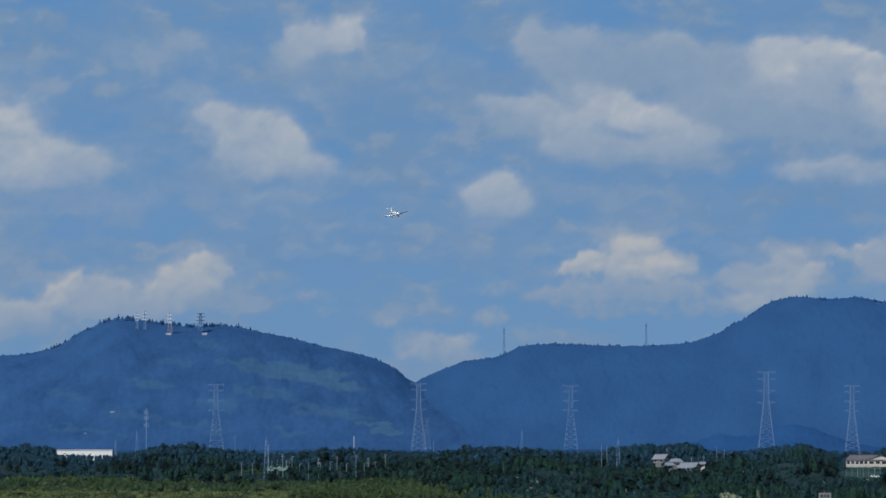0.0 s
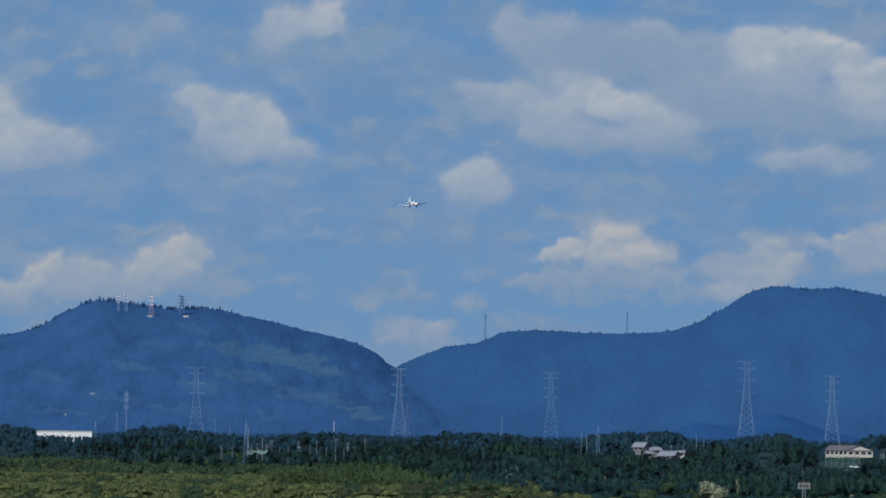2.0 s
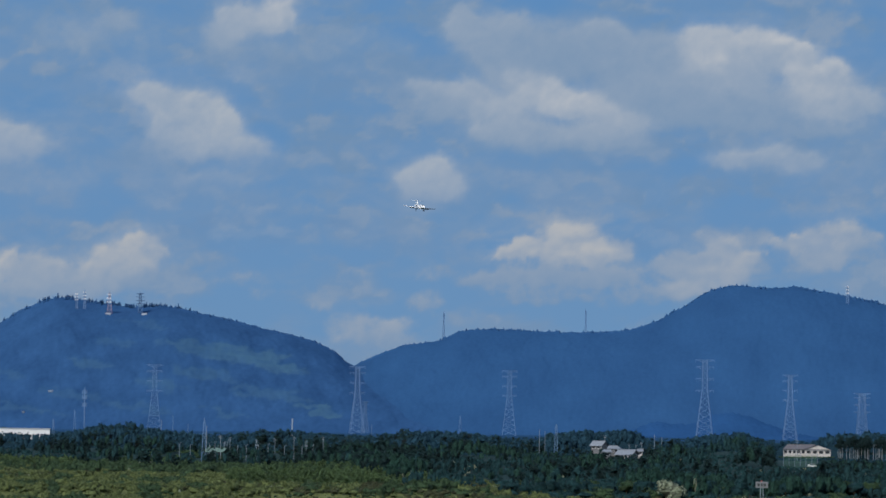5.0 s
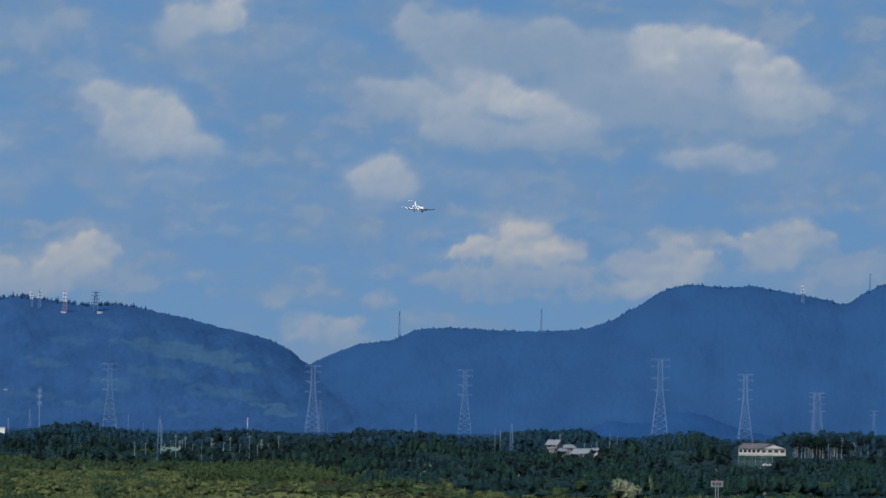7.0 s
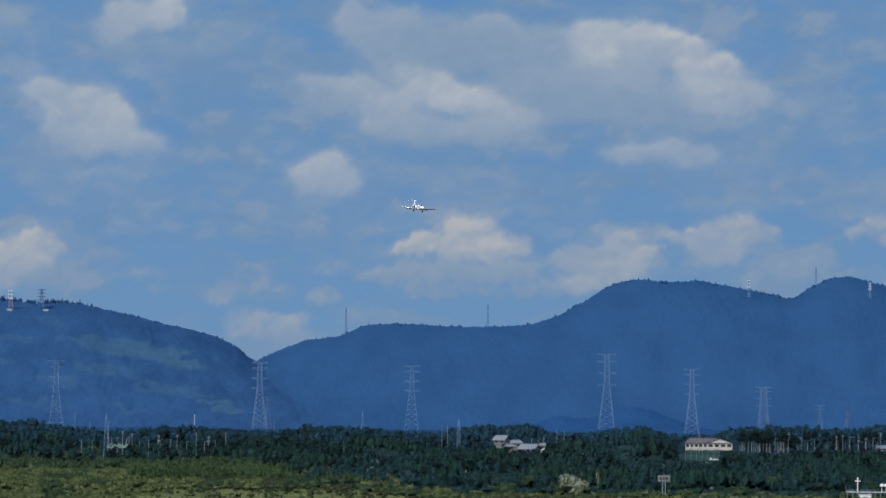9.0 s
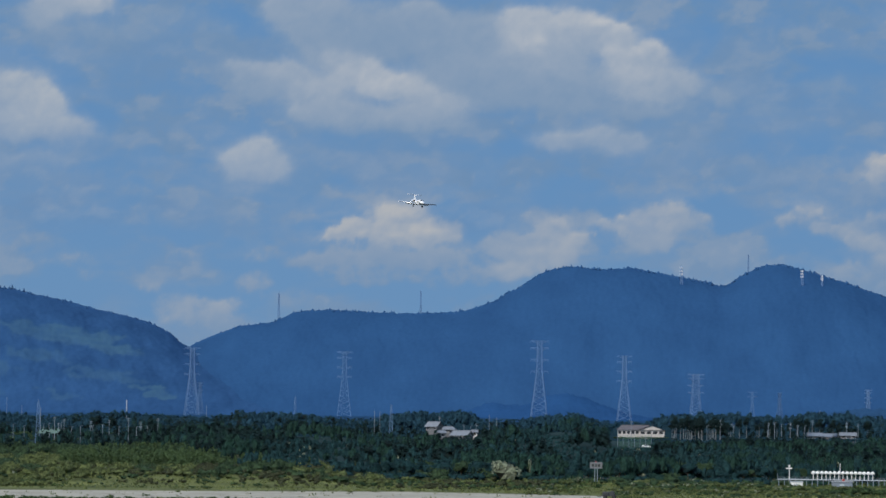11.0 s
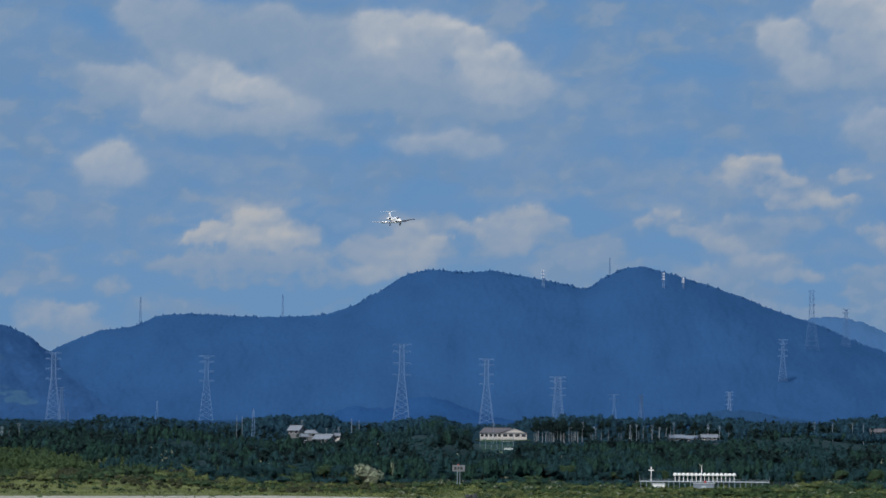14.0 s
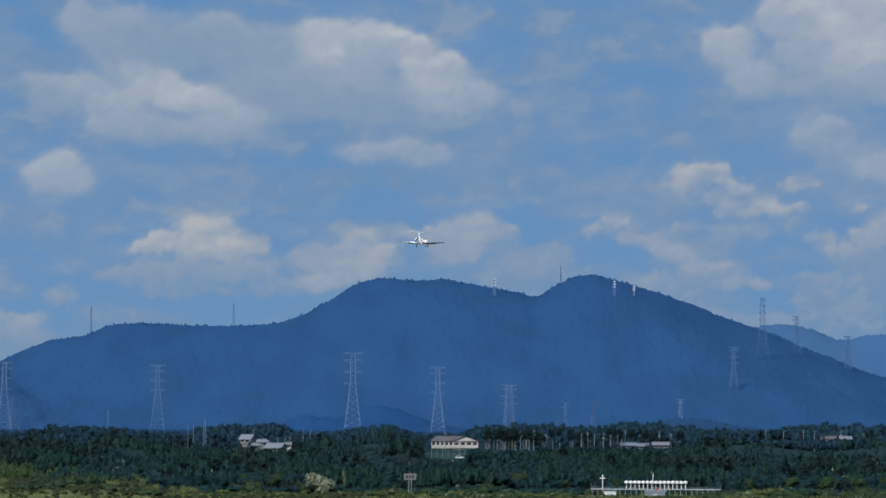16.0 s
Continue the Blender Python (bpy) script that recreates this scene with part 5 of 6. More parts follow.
def yard_fence():
    """A pale green fence round a small equipment yard by the pole line."""
    r, z0 = 1742, height_at_angle(-0.285, 1742)
    ob = base("yard_fence", Matrix.Translation(at(-6.79, r, z0)) @ facing(-6.79), "pale green panel fence round a small yard", "fence")
    for k in range(9):
        x = -4.6 + k * 1.15
        bm = bmesh.new()
        rod(bm, (x, 0, -1.5), (x, 0, 2.3 + 0.5 * (k % 3)), 0.06, 0.05, 6)
        part("post", bm, M_POLE, ob)
        if k < 8:
            bm = bmesh.new()
            box(bm, x + 0.08, x + 1.07, -0.04, 0.04, 0.2, 1.5 + 0.35 * ((k * 5) % 3), 0.02)
            part("panel", bm, M_FENCE, ob)


M_FENCE = material("pale_green_panel", (0.15, 0.25, 0.22), 0.7, scale=0.6, fine=5.0, vary=0.2, bump=0.05)
yard_fence()


def mast(az, r, el_top, kind="pole", el_foot=None):
    """A single steel mast with its aerials."""
    p = foot_of(az, r)
    h = EYE.z + r * math.tan(radians(el_top)) - p.z
    if kind == "lattice":
        ob = base("lattice_mast", Matrix.Translation(p) @ facing(az), "pale steel lattice mast above the trees", "mast", "masts")
        lattice(h, lambda s: 0.085 * h * (1.05 - 0.85 * s) * 0.62 + 0.12, 7, 0.085, 0.04, ob, M_STEEL)
        bm = bmesh.new()
        rod(bm, (0, 0, h), (0, 0, h * 1.07), 0.1, 0.05, 5)
        part("aerial", bm, M_POLE, ob)
        return
    ob = base("antenna_mast", Matrix.Translation(p) @ facing(az), "slim pale antenna mast above the trees" if kind != "stack" else "plain pale chimney above the trees", "mast" if kind != "stack" else "chimney", "masts")
    bm = bmesh.new()
    wide = {"pole": 0.09, "cell": 0.3, "stack": 0.26}[kind]
    rod(bm, (0, 0, -0.3), (0, 0, h), wide * 1.2, wide, 8)
    part("shaft", bm, M_GREYBOX if kind == "stack" else M_POLE if kind == "pole" else M_STEEL, ob)
    if kind == "cell":
        for s in (0.62, 0.78, 0.9):
            for k in range(4):
                a = k * math.pi / 2 + 0.4
                bm = bmesh.new()
                rod(bm, (0, 0, h * s), (1.6 * math.cos(a), 1.6 * math.sin(a), h * s), 0.12, 0.12, 4)
                rod(bm, (1.6 * math.cos(a), 1.6 * math.sin(a), h * s - 1.4), (1.6 * math.cos(a), 1.6 * math.sin(a), h * s + 1.6), 0.22, 0.22, 5)
                part("antenna_panel", bm, M_STEEL, ob)
    if kind == "stack":
        bm = bmesh.new()
        rod(bm, (0, 0, h - 0.8), (0, 0, h), wide * 1.15, wide * 1.15, 8)
        part("rim", bm, M_GREYBOX, ob)


for row in ((-8.72, 2900, 0.640, "cell"), (-8.86, 3000, 0.295, "lattice"), (-7.42, 2900, 0.246, "pole"), (-7.59, 3000, 0.197, "pole"), (-7.20, 2800, 0.131, "pole"), (-9.17, 2230, 0.157, "lattice"),
            (-6.96, 1745, 0.178, "lattice"), (-6.925, 1760, 0.109, "pole"), (-5.67, 2300, 0.225, "stack"), (-1.785, 1900, 0.178, "lattice"), (-2.03, 1905, 0.115, "pole"), (-1.95, 1910, 0.100, "pole"),
            (-0.34, 1990, 0.075, "pole"), (-0.23, 1985, 0.036, "pole"), (-4.50, 2900, 0.16, "pole"), (-3.2, 3000, 0.30, "lattice"), (4.51, 2400, 0.187, "lattice")):
    mast(*row)


# ---- pole lines ----
def pole_kinds():
    """Three poles to copy: with crossarms and a transformer, with crossarms, with a lamp."""
    kinds = []
    for kind in ("transformer", "arms", "lamp"):
        ob = base("utility_pole", Matrix(), {"transformer": "concrete utility pole with crossarms and a transformer", "arms": "concrete utility pole with two crossarms", "lamp": "pale street lamp pole with a bent arm"}[kind], "pole", "pole lines before the woods")
        bm = bmesh.new()
        rod(bm, (0, 0, -0.4), (0, 0, 10.0), 0.13, 0.09, 8)
        part("shaft", bm, M_POLE, ob)
        if kind == "lamp":
            bm = bmesh.new()
            rod(bm, (0, 0, 9.9), (0.6, 0, 10.15), 0.06, 0.05, 5)
            part("arm", bm, M_POLE, ob)
            bm = bmesh.new()
            box(bm, 0.5, 1.0, -0.12, 0.12, 10.1, 10.22, 0.04)
            part("lamp_head", bm, M_POLE, ob)
        else:
            for z in (9.7, 8.9):
                bm = bmesh.new()
                box(bm, -0.75, 0.75, -0.05, 0.05, z - 0.05, z + 0.05, 0.02)
                arm = part("crossarm", bm, M_POLE, ob)
                for x in (-0.68, -0.3, 0.3, 0.68):
                    bm = bmesh.new()
                    rod(bm, (x, 0, z + 0.05), (x, 0, z + 0.28), 0.05, 0.035, 5)
                    part("insulator", bm, M_POLE, arm)
        if kind == "transformer":
            for side in (-1, 1):
                bm = bmesh.new()
                rod(bm, (side * 0.4, 0, 7.2), (side * 0.4, 0, 8.0), 0.2, 0.2, 10)
                part("transformer", bm, M_POLE, ob)
        kinds.append(ob)
    return kinds


def poles():
    kinds = pole_kinds()
    spots = [(-6.47, -0.176, 2), (-6.34, -0.162, 2), (-6.19, -0.085, 0), (-6.16, -0.154, 2), (-6.02, -0.146, 2), (-5.92, -0.066, 1), (-5.78, -0.168, 2), (-5.64, -0.035, 1), (-5.52, -0.162, 2),
             (-5.46, -0.085, 0), (-5.36, -0.149, 2), (-5.21, -0.035, 1), (-6.72, -0.03, 1), (-6.62, -0.113, 2), (-6.58, -0.057, 1), (-7.16, -0.168, 2), (-6.88, -0.14, 2), (-6.66, -0.12, 1), (-6.80, -0.13, 2), (-7.32, -0.15, 2)]
    right = [(3.06, 0.052, 0), (3.23, -0.011, 1), (3.76, 0.007, 1), (3.85, 0.023, 1), (3.95, -0.008, 2), (4.08, 0.008, 0), (4.19, -0.017, 1), (4.29, -0.023, 2), (4.40, 0.058, 1), (4.90, 0.044, 0), (5.07, 0.012, 1),
             (6.46, 0.082, 1), (6.72, 0.051, 2), (7.01, 0.068, 1), (7.17, 0.052, 2), (7.56, 0.07, 0), (7.89, 0.03, 1), (-0.53, -0.053, 1), (-0.61, -0.09, 2), (-0.71, -0.07, 1), (-1.07, 0.049, 1), (1.75, 0.015, 1), (3.25, -0.028, 1), (2.86, -0.04, 2)]
    first = {}
    rng = np.random.default_rng(8)
    for group, r0 in ((spots, 1755), (right, 2000)):
        for az, el, kind in group:
            r = r0 + rng.uniform(-8, 8)
            p = foot_of(az, r)
            h = EYE.z + r * math.tan(radians(el)) - p.z
            p.z += h - 10.1      # sunk or lifted so that its top fits the camera's view
            if h > 10.1:
                p.z = float(land(p.x, p.y)) + (h - 10.1)
            m = Matrix.Translation(p) @ pose(0, 0, 0, 0, 0, rng.uniform(-40, 40))
            if kind not in first:
                kinds[kind].matrix_world = m
                first[kind] = True
            else:
                copy_thing(kinds[kind], m)


poles()


# ---- houses ----
def house(name, az, r, z, w, d, wall_h, roof_h, wall_mat, roof_mat, label, turn=0.0, windows=3, storeys=1, hip=0.0, gable_windows=0):
    """A house with a pitched roof, its ridge along x; hip pulls the ridge ends in."""
    ob = base(name, Matrix.Translation(at(az, r, z)) @ facing(az) @ pose(0, 0, 0, 0, 0, turn), label, "house")
    bm = bmesh.new()
    box(bm, -w / 2, w / 2, -d / 2, d / 2, -2.0, wall_h)
    if not hip:
        for side in (-1, 1):
            a, b, c = (bm.verts.new((side * w / 2, y, zz)) for y, zz in ((-d / 2, wall_h), (d / 2, wall_h), (0, wall_h + roof_h * 0.96)))
            bm.faces.new((a, b, c))
    part("wall", bm, wall_mat, ob)
    bm = bmesh.new()
    e, t = 0.6, 0.22
    for lift in (0.0,):
        prof = [(-w / 2 - e, -d / 2 - e), (w / 2 + e, -d / 2 - e), (w / 2 + e, d / 2 + e), (-w / 2 - e, d / 2 + e)]
        low = [bm.verts.new((x, y, wall_h - 0.15)) for x, y in prof]
        up = [bm.verts.new((x, y, wall_h - 0.15 + t)) for x, y in prof]
        r0 = bm.verts.new((-w / 2 - e + hip, 0, wall_h + roof_h + t))
        r1 = bm.verts.new((w / 2 + e - hip, 0, wall_h + roof_h + t))
        bm.faces.new(low[::-1])
        for k in range(4):
            bm.faces.new((low[k], low[(k + 1) % 4], up[(k + 1) % 4], up[k]))
        bm.faces.new((up[0], up[1], r1, r0))
        bm.faces.new((up[2], up[3], r0, r1))
        if hip:
            bm.faces.new((up[1], up[2], r1))
            bm.faces.new((up[3], up[0], r0))
    roof = part("roof", bm, roof_mat, ob)
    bm = bmesh.new()
    box(bm, -w / 2 - e + hip, w / 2 + e - hip, -0.25, 0.25, wall_h + roof_h + t - 0.1, wall_h + roof_h + t + 0.22, 0.06)
    part("ridge_cap", bm, roof_mat, roof)
    for s in range(storeys):
        z0 = wall_h / storeys * s + wall_h / storeys * 0.30
        z1 = wall_h / storeys * s + wall_h / storeys * 0.84
        for k in range(windows):
            x = -w / 2 + w * (k + 0.5) / windows
            ww = min(1.9, w / windows * 0.68) / 2
            bm = bmesh.new()
            box(bm, x - ww - 0.08, x + ww + 0.08, -d / 2 - 0.06, -d / 2 + 0.02, z0 - 0.08, z1 + 0.08)
            frame_ob = part("window", bm, M_WHITE, ob)
            bm = bmesh.new()
            box(bm, x - ww, x + ww, -d / 2 - 0.09, -d / 2 - 0.03, z0, z1)
            part("pane", bm, M_PANE, frame_ob)
    for k in range(gable_windows):
        y = -d / 2 + d * (k + 0.5) / gable_windows
        ww = d / gable_windows * 0.34
        bm = bmesh.new()
        box(bm, -w / 2 - 0.06, -w / 2 + 0.02, y - ww - 0.08, y + ww + 0.08, wall_h * 0.26, wall_h * 0.84)
        frame_ob = part("window", bm, M_WHITE, ob)
        bm = bmesh.new()
        box(bm, -w / 2 - 0.09, -w / 2 - 0.03, y - ww, y + ww, wall_h * 0.3, wall_h * 0.8)
        part("pane", bm, M_PANE, frame_ob)
    return ob


def farm():
    r = 1900
    house("farmhouse", -1.15, r, height_at_angle(-0.165, r), 6.2, 5.0, 1.9, 2.1, M_PLASTER, M_TILE, "old farmhouse with a steep grey tiled roof", -32, 2)
    house("farm_barn", -0.94, r + 8, height_at_angle(-0.215, r), 6.2, 5.0, 2.2, 1.2, M_PLASTER, M_TILE, "grey barn with a low tiled roof", -6, 2, hip=1.5)
    house("farm_shed", -1.05, r - 10, height_at_angle(-0.27, r), 3.6, 4.0, 2.4, 1.0, M_PLASTER, M_TILE, "grey shed between the farm's larger houses", 20, 1)
    house("farm_annex", -0.74, r - 12, height_at_angle(-0.300, r), 8.6, 7.0, 2.2, 2.2, M_PLASTER, M_TILE, "low annex with a wide grey tiled roof", -26, 4)
    house("garden_shed", -0.55, r, height_at_angle(-0.235, r), 2.2, 3.0, 1.8, 0.8, M_CREAM, M_TILE, "small cream shed beside the farm", 0, 1)


def clubhouse():
    r = 2110
    z = height_at_angle(-0.205, r)
    house("clubhouse", 1.81, r, z, 18.8, 9.0, 3.2, 2.3, M_CREAM, M_TILE_BROWN, "long cream clubhouse with a brownish hipped roof", -2, 8, hip=2.6)
    house("clubhouse_wing", 2.055, r - 1.5, z, 11.0, 13.4, 3.2, 2.4, M_CREAM, M_TILE_BROWN, "cream gabled wing with a row of dark windows", 90, 0, gable_windows=4)
    # the practice field's net, hung between posts
    net = base("net_fence", Matrix.Translation(foot_of(1.80, 1700)) @ facing(1.80), "tall green sports net hung between pale posts", "fence")
    net_h = height_at_angle(-0.195, 1700) - foot_of(1.80, 1700).z
    for k in range(7):
        x = -7.4 + 2.45 * k
        bm = bmesh.new()
        rod(bm, (x, -0.25, -1), (x, -0.25, net_h + 0.9 - (k % 3) * 0.5), 0.09, 0.07, 6)
        part("post", bm, M_POLE, net)
    for k in range(6):
        x = -7.4 + 2.45 * k
        bm = bmesh.new()
        for z0 in np.arange(0.2, net_h, 0.6):
            rod(bm, (x, 0, z0), (x + 2.45, 0, z0), 0.05, 0.05, 3)
        for x0 in np.arange(x, x + 2.4, 0.6):
            rod(bm, (x0, 0, 0), (x0, 0, net_h), 0.05, 0.05, 3)
        part("net", bm, M_NET, net)


def car(az, r, z, label):
    ob = base("parked_car", Matrix.Translation(at(az, r, z)) @ facing(az) @ pose(0, 0, 0, 0, 0, 12), label, "car", "parked cars")
    bm = bmesh.new()
    prof = [(-2.0, 0.35), (2.0, 0.35), (2.0, 0.85), (1.3, 1.0), (0.7, 1.5), (-1.3, 1.55), (-1.95, 1.0)]
    loft(bm, [[Vector((x, y, zz)) for x, zz in prof] for y in (-0.8, 0.8)])
    part("body", bm, M_WHITE, ob)
    bm = bmesh.new()
    loft(bm, [[Vector((x, y, zz)) for x, zz in ((-1.6, 1.02), (1.1, 1.02), (0.62, 1.42), (-1.25, 1.46))] for y in (-0.82, 0.82)])
    part("side_window", bm, M_PANE, ob)
    for x in (-1.25, 1.25):
        for y in (-0.78, 0.78):
            bm = bmesh.new()
            rod(bm, (x, y - 0.1, 0.32), (x, y + 0.1, 0.32), 0.32, 0.32, 12)
            part("wheel", bm, M_TYRE_GREY, ob)


M_TYRE_GREY = material("dusty_tyre_rubber", (0.03, 0.03, 0.03), 0.85, scale=3, fine=30, vary=0.2)
farm()
clubhouse()
car(1.64, 1692, foot_of(1.64, 1692).z, "white car parked below the clubhouse")
car(1.97, 1850, foot_of(1.97, 1850).z, "white car parked beside the clubhouse lawn")
for row in ((4.44, 2010, -0.215, 9, M_TILE_BLUE, "low shed with a bluish sheet roof"), (4.66, 2015, -0.225, 8, M_TILE_BLUE, "low shed with a bluish sheet roof under pines"), (4.92, 2020, -0.205, 10, M_TILE, "white walled house behind the woods"),
            (7.38, 2010, -0.105, 9, M_TILE_BROWN, "low house with a brownish roof among trees"), (7.62, 2015, -0.105, 7, M_TILE, "low grey roofed house among trees")):
    house("village_house", row[0], row[1], height_at_angle(row[2], row[1]), row[3] * 0.8, 6, 1.5, 1.3, M_PLASTER, row[4], row[5], (row[0] * 37) % 24 - 12, 3)


def factory():
    r = 2210
    ob = base("factory_hall", Matrix.Translation(at(-9.62, r, height_at_angle(-0.16, r))) @ facing(-9.62), "long white flat-roofed factory hall behind trees", "building")
    bm = bmesh.new()
    box(bm, -15.5, 15.5, -8, 8, -2, 7.0)
    part("wall", bm, M_WHITE, ob)
    bm = bmesh.new()
    box(bm, -15.8, 15.8, -8.3, 8.3, 7.0, 7.5, 0.06)
    part("roof", bm, M_GREYBOX, ob)
    for k in range(10):
        bm = bmesh.new()
        box(bm, -14.6 + k * 3.1, -13.4 + k * 3.1, -8.06, -7.98, 2.6, 3.9)
        part("window", bm, M_PANE, ob)


factory()


# ---- the landing aid at the airfield's edge ----
def localizer():
    r = 1170
    ob = base("antenna_platform", Matrix.Translation(at(4.85, r, 0)) @ facing(4.85), "long raised steel platform with railings at the field's edge", "platform")
    left, right, deck = -19.4, 19.4, 2.55
    bm = bmesh.new()
    box(bm, left, right, -1.6, 1.6, deck - 0.28, deck, 0.03)
    part("deck", bm, M_GREYBOX, ob)
    for k in range(24):
        x = left + 0.4 + k * (right - left - 0.8) / 23
        bm = bmesh.new()
        for y in (-1.4, 1.4):
            rod(bm, (x, y, -0.3), (x, y, deck - 0.28), 0.11, 0.11, 6)
        rod(bm, (x, -1.4, 0.6), (x, 1.4, deck - 0.4), 0.07, 0.07, 4)
        part("trestle", bm, M_POLE, ob)
        bm = bmesh.new()
        rod(bm, (x, -1.55, deck), (x, -1.55, deck + 0.6), 0.035, 0.035, 4)
        part("rail_post", bm, M_POLE, ob)
    bm = bmesh.new()
    for z in (deck + 0.3, deck + 0.6):
        rod(bm, (left, -1.55, z), (right, -1.55, z), 0.03, 0.03, 4)
    part("handrail", bm, M_POLE, ob)
    for x in (left, right):
        bm = bmesh.new()
        rod(bm, (x, -1.5, deck), (x, -1.5, deck + 1.6), 0.05, 0.04, 4)
        part("end_post", bm, M_POLE, ob)
    # the row of antennas, each with its rounded white cover
    n = 15
    for k in range(n):
        x = -8.75 + k * 1.26
        a = base("localizer_antenna", Matrix.Translation(at(4.85, r, deck)) @ facing(4.85) @ Matrix.Translation((x, 0, 0)), "white antenna with a rounded cover on a post", "antenna", "row of localizer antennas")
        bm = bmesh.new()
        rings = []
        for y, s in ((-1.5, 0.30), (-1.38, 0.48), (-1.1, 0.58), (0.9, 0.58), (1.3, 0.42), (1.45, 0.2)):
            rings.append([Vector((0.645 * s / 0.58 * math.cos(q * math.pi / 6), y, 1.80 + (0.68 if q < 6 else 0.30) * s / 0.58 * math.sin(q * math.pi / 6))) for q in range(12)])
        loft(bm, rings)
        part("cover", bm, M_WHITE, a, flat=False)
        for y in (-0.9, 0.9):
            bm = bmesh.new()
            rod(bm, (0, y, 0), (0, y, 1.5), 0.13, 0.11, 6)
            part("post", bm, M_WHITE, a)
    def thin_mast(az, el, lamp, label):
        m = base("marker_mast", Matrix.Translation(at(az, r, deck)) @ facing(az), label, "mast")
        h = height_at_angle(el, r) - deck
        bm = bmesh.new()
        rod(bm, (0, 0, 0), (0, 0, h), 0.12, 0.08, 6)
        part("shaft", bm, M_WHITE, m)
        if lamp:
            bm = bmesh.new()
            box(bm, -0.85, 0.85, -0.15, 0.15, h * 0.74, h * 0.82, 0.03)
            part("crossbar", bm, M_WHITE, m)
            bm = bmesh.new()
            rod(bm, (0, 0, h * 0.9), (0, 0, h * 1.02), 0.28, 0.2, 8)
            part("lamp", bm, M_WHITE, m)
    thin_mast(4.07, -0.608, True, "white mast with a crossbar and lamp")
    thin_mast(4.81, -0.567, False, "thin white aerial mast behind the antennas")
    hut("equipment_shelter", 4.18, r - 6, 0.0, 3.6, 2.4, 1.7, M_WHITE, "small white equipment shelter under the platform", "shelter")
    hut("equipment_cabin", 4.84, r - 8, 0.0, 6.2, 2.6, 1.9, M_TILE_BLUE, "blue-grey equipment cabin before the platform", "shelter")
    red = base("signal_box", Matrix.Translation(at(4.86, r - 8, 2.15)) @ facing(4.86), "small red signal box on the cabin roof", "box")
    bm = bmesh.new()
    box(bm, -0.36, 0.36, -0.3, 0.3, 0.0, 0.6, 0.05)
    part("body", bm, M_RED, red)
    bm = bmesh.new()
    box(bm, -0.42, 0.42, -0.36, 0.36, 0.6, 0.68, 0.02)
    part("lid", bm, M_RED, red)


def sign_board():
    r = 1188
    ob = base("sign_board", Matrix.Translation(at(1.24, r, 0)) @ facing(1.24), "grey sign board with dark lettering on two steel posts", "sign")
    top = height_at_angle(-0.60, r)
    bm = bmesh.new()
    box(bm, -1.9, 1.9, -0.12, 0.12, top - 1.95, top, 0.04)
    board = part("board", bm, M_SIGN, ob)
    bm = bmesh.new()
    box(bm, -1.78, 1.78, -0.15, -0.10, top - 1.83, top - 0.12)
    part("face", bm, M_SIGN, board)
    for x, w in ((-1.0, 0.75), (-0.05, 0.55), (0.85, 0.8)):
        bm = bmesh.new()
        box(bm, x - w / 2, x + w / 2, -0.18, -0.14, top - 1.4, top - 0.55)
        part("lettering_bar", bm, M_DARK_BAR, board)
    for x in (-0.4, 0.4):
        bm = bmesh.new()
        rod(bm, (x, 0, -0.3), (x, 0, top - 1.9), 0.14, 0.12, 8)
        part("post", bm, M_POLE, ob)
    bm = bmesh.new()
    rod(bm, (-0.1, 0, top), (-0.1, 0, top + 0.36), 0.2, 0.15, 8)
    part("warning_lamp", bm, M_RED, ob)


def trailer():
    """A low dark machine left on the verge: a bed on wheels, a drawbar and a rounded cover."""
    ob = base("field_trailer", Matrix.Translation(at(1.46, 955, 0)) @ facing(1.46) @ pose(0, 0, 0, 0, 0, -8), "low dark field trailer standing on the grass", "trailer")
    ob.scale = (1.15, 1.2, 1.5)
    bm = bmesh.new()
    box(bm, -1.9, 1.3, -0.7, 0.7, 0.45, 0.62, 0.03)
    part("bed", bm, M_DARK_BAR, ob)
    bm = bmesh.new()
    rod(bm, (-1.9, 0, 0.5), (-2.9, 0, 0.4), 0.08, 0.08, 6)
    part("drawbar", bm, M_DARK_BAR, ob)
    bm = bmesh.new()
    rings = [[Vector((0.25 + s * 0.62 * math.cos(q * math.pi / 8), y, 0.62 + 0.75 * s * math.sin(q * math.pi / 8))) for q in range(9)] for y, s in ((-0.65, 0.8), (-0.5, 1.0), (0.5, 1.0), (0.65, 0.8))]
    loft(bm, rings)
    part("cover", bm, M_DARK_BAR, ob)
    bm = bmesh.new()
    box(bm, -1.75, -0.35, -0.6, 0.6, 0.62, 1.2, 0.12)
    part("tool_box", bm, M_DARK_BAR, ob)
    for x in (-1.2, 0.7):
        for y in (-0.75, 0.75):
            bm = bmesh.new()
            rod(bm, (x, y - 0.1, 0.36), (x, y + 0.1, 0.36), 0.36, 0.36, 12)
            part("wheel", bm, M_TYRE_GREY, ob)


M_DARK_BAR = material("dark_weathered_paint", (0.035, 0.04, 0.042), 0.7, scale=1.5, fine=12.0, vary=0.3, bump=0.1)
localizer()
sign_board()
trailer()


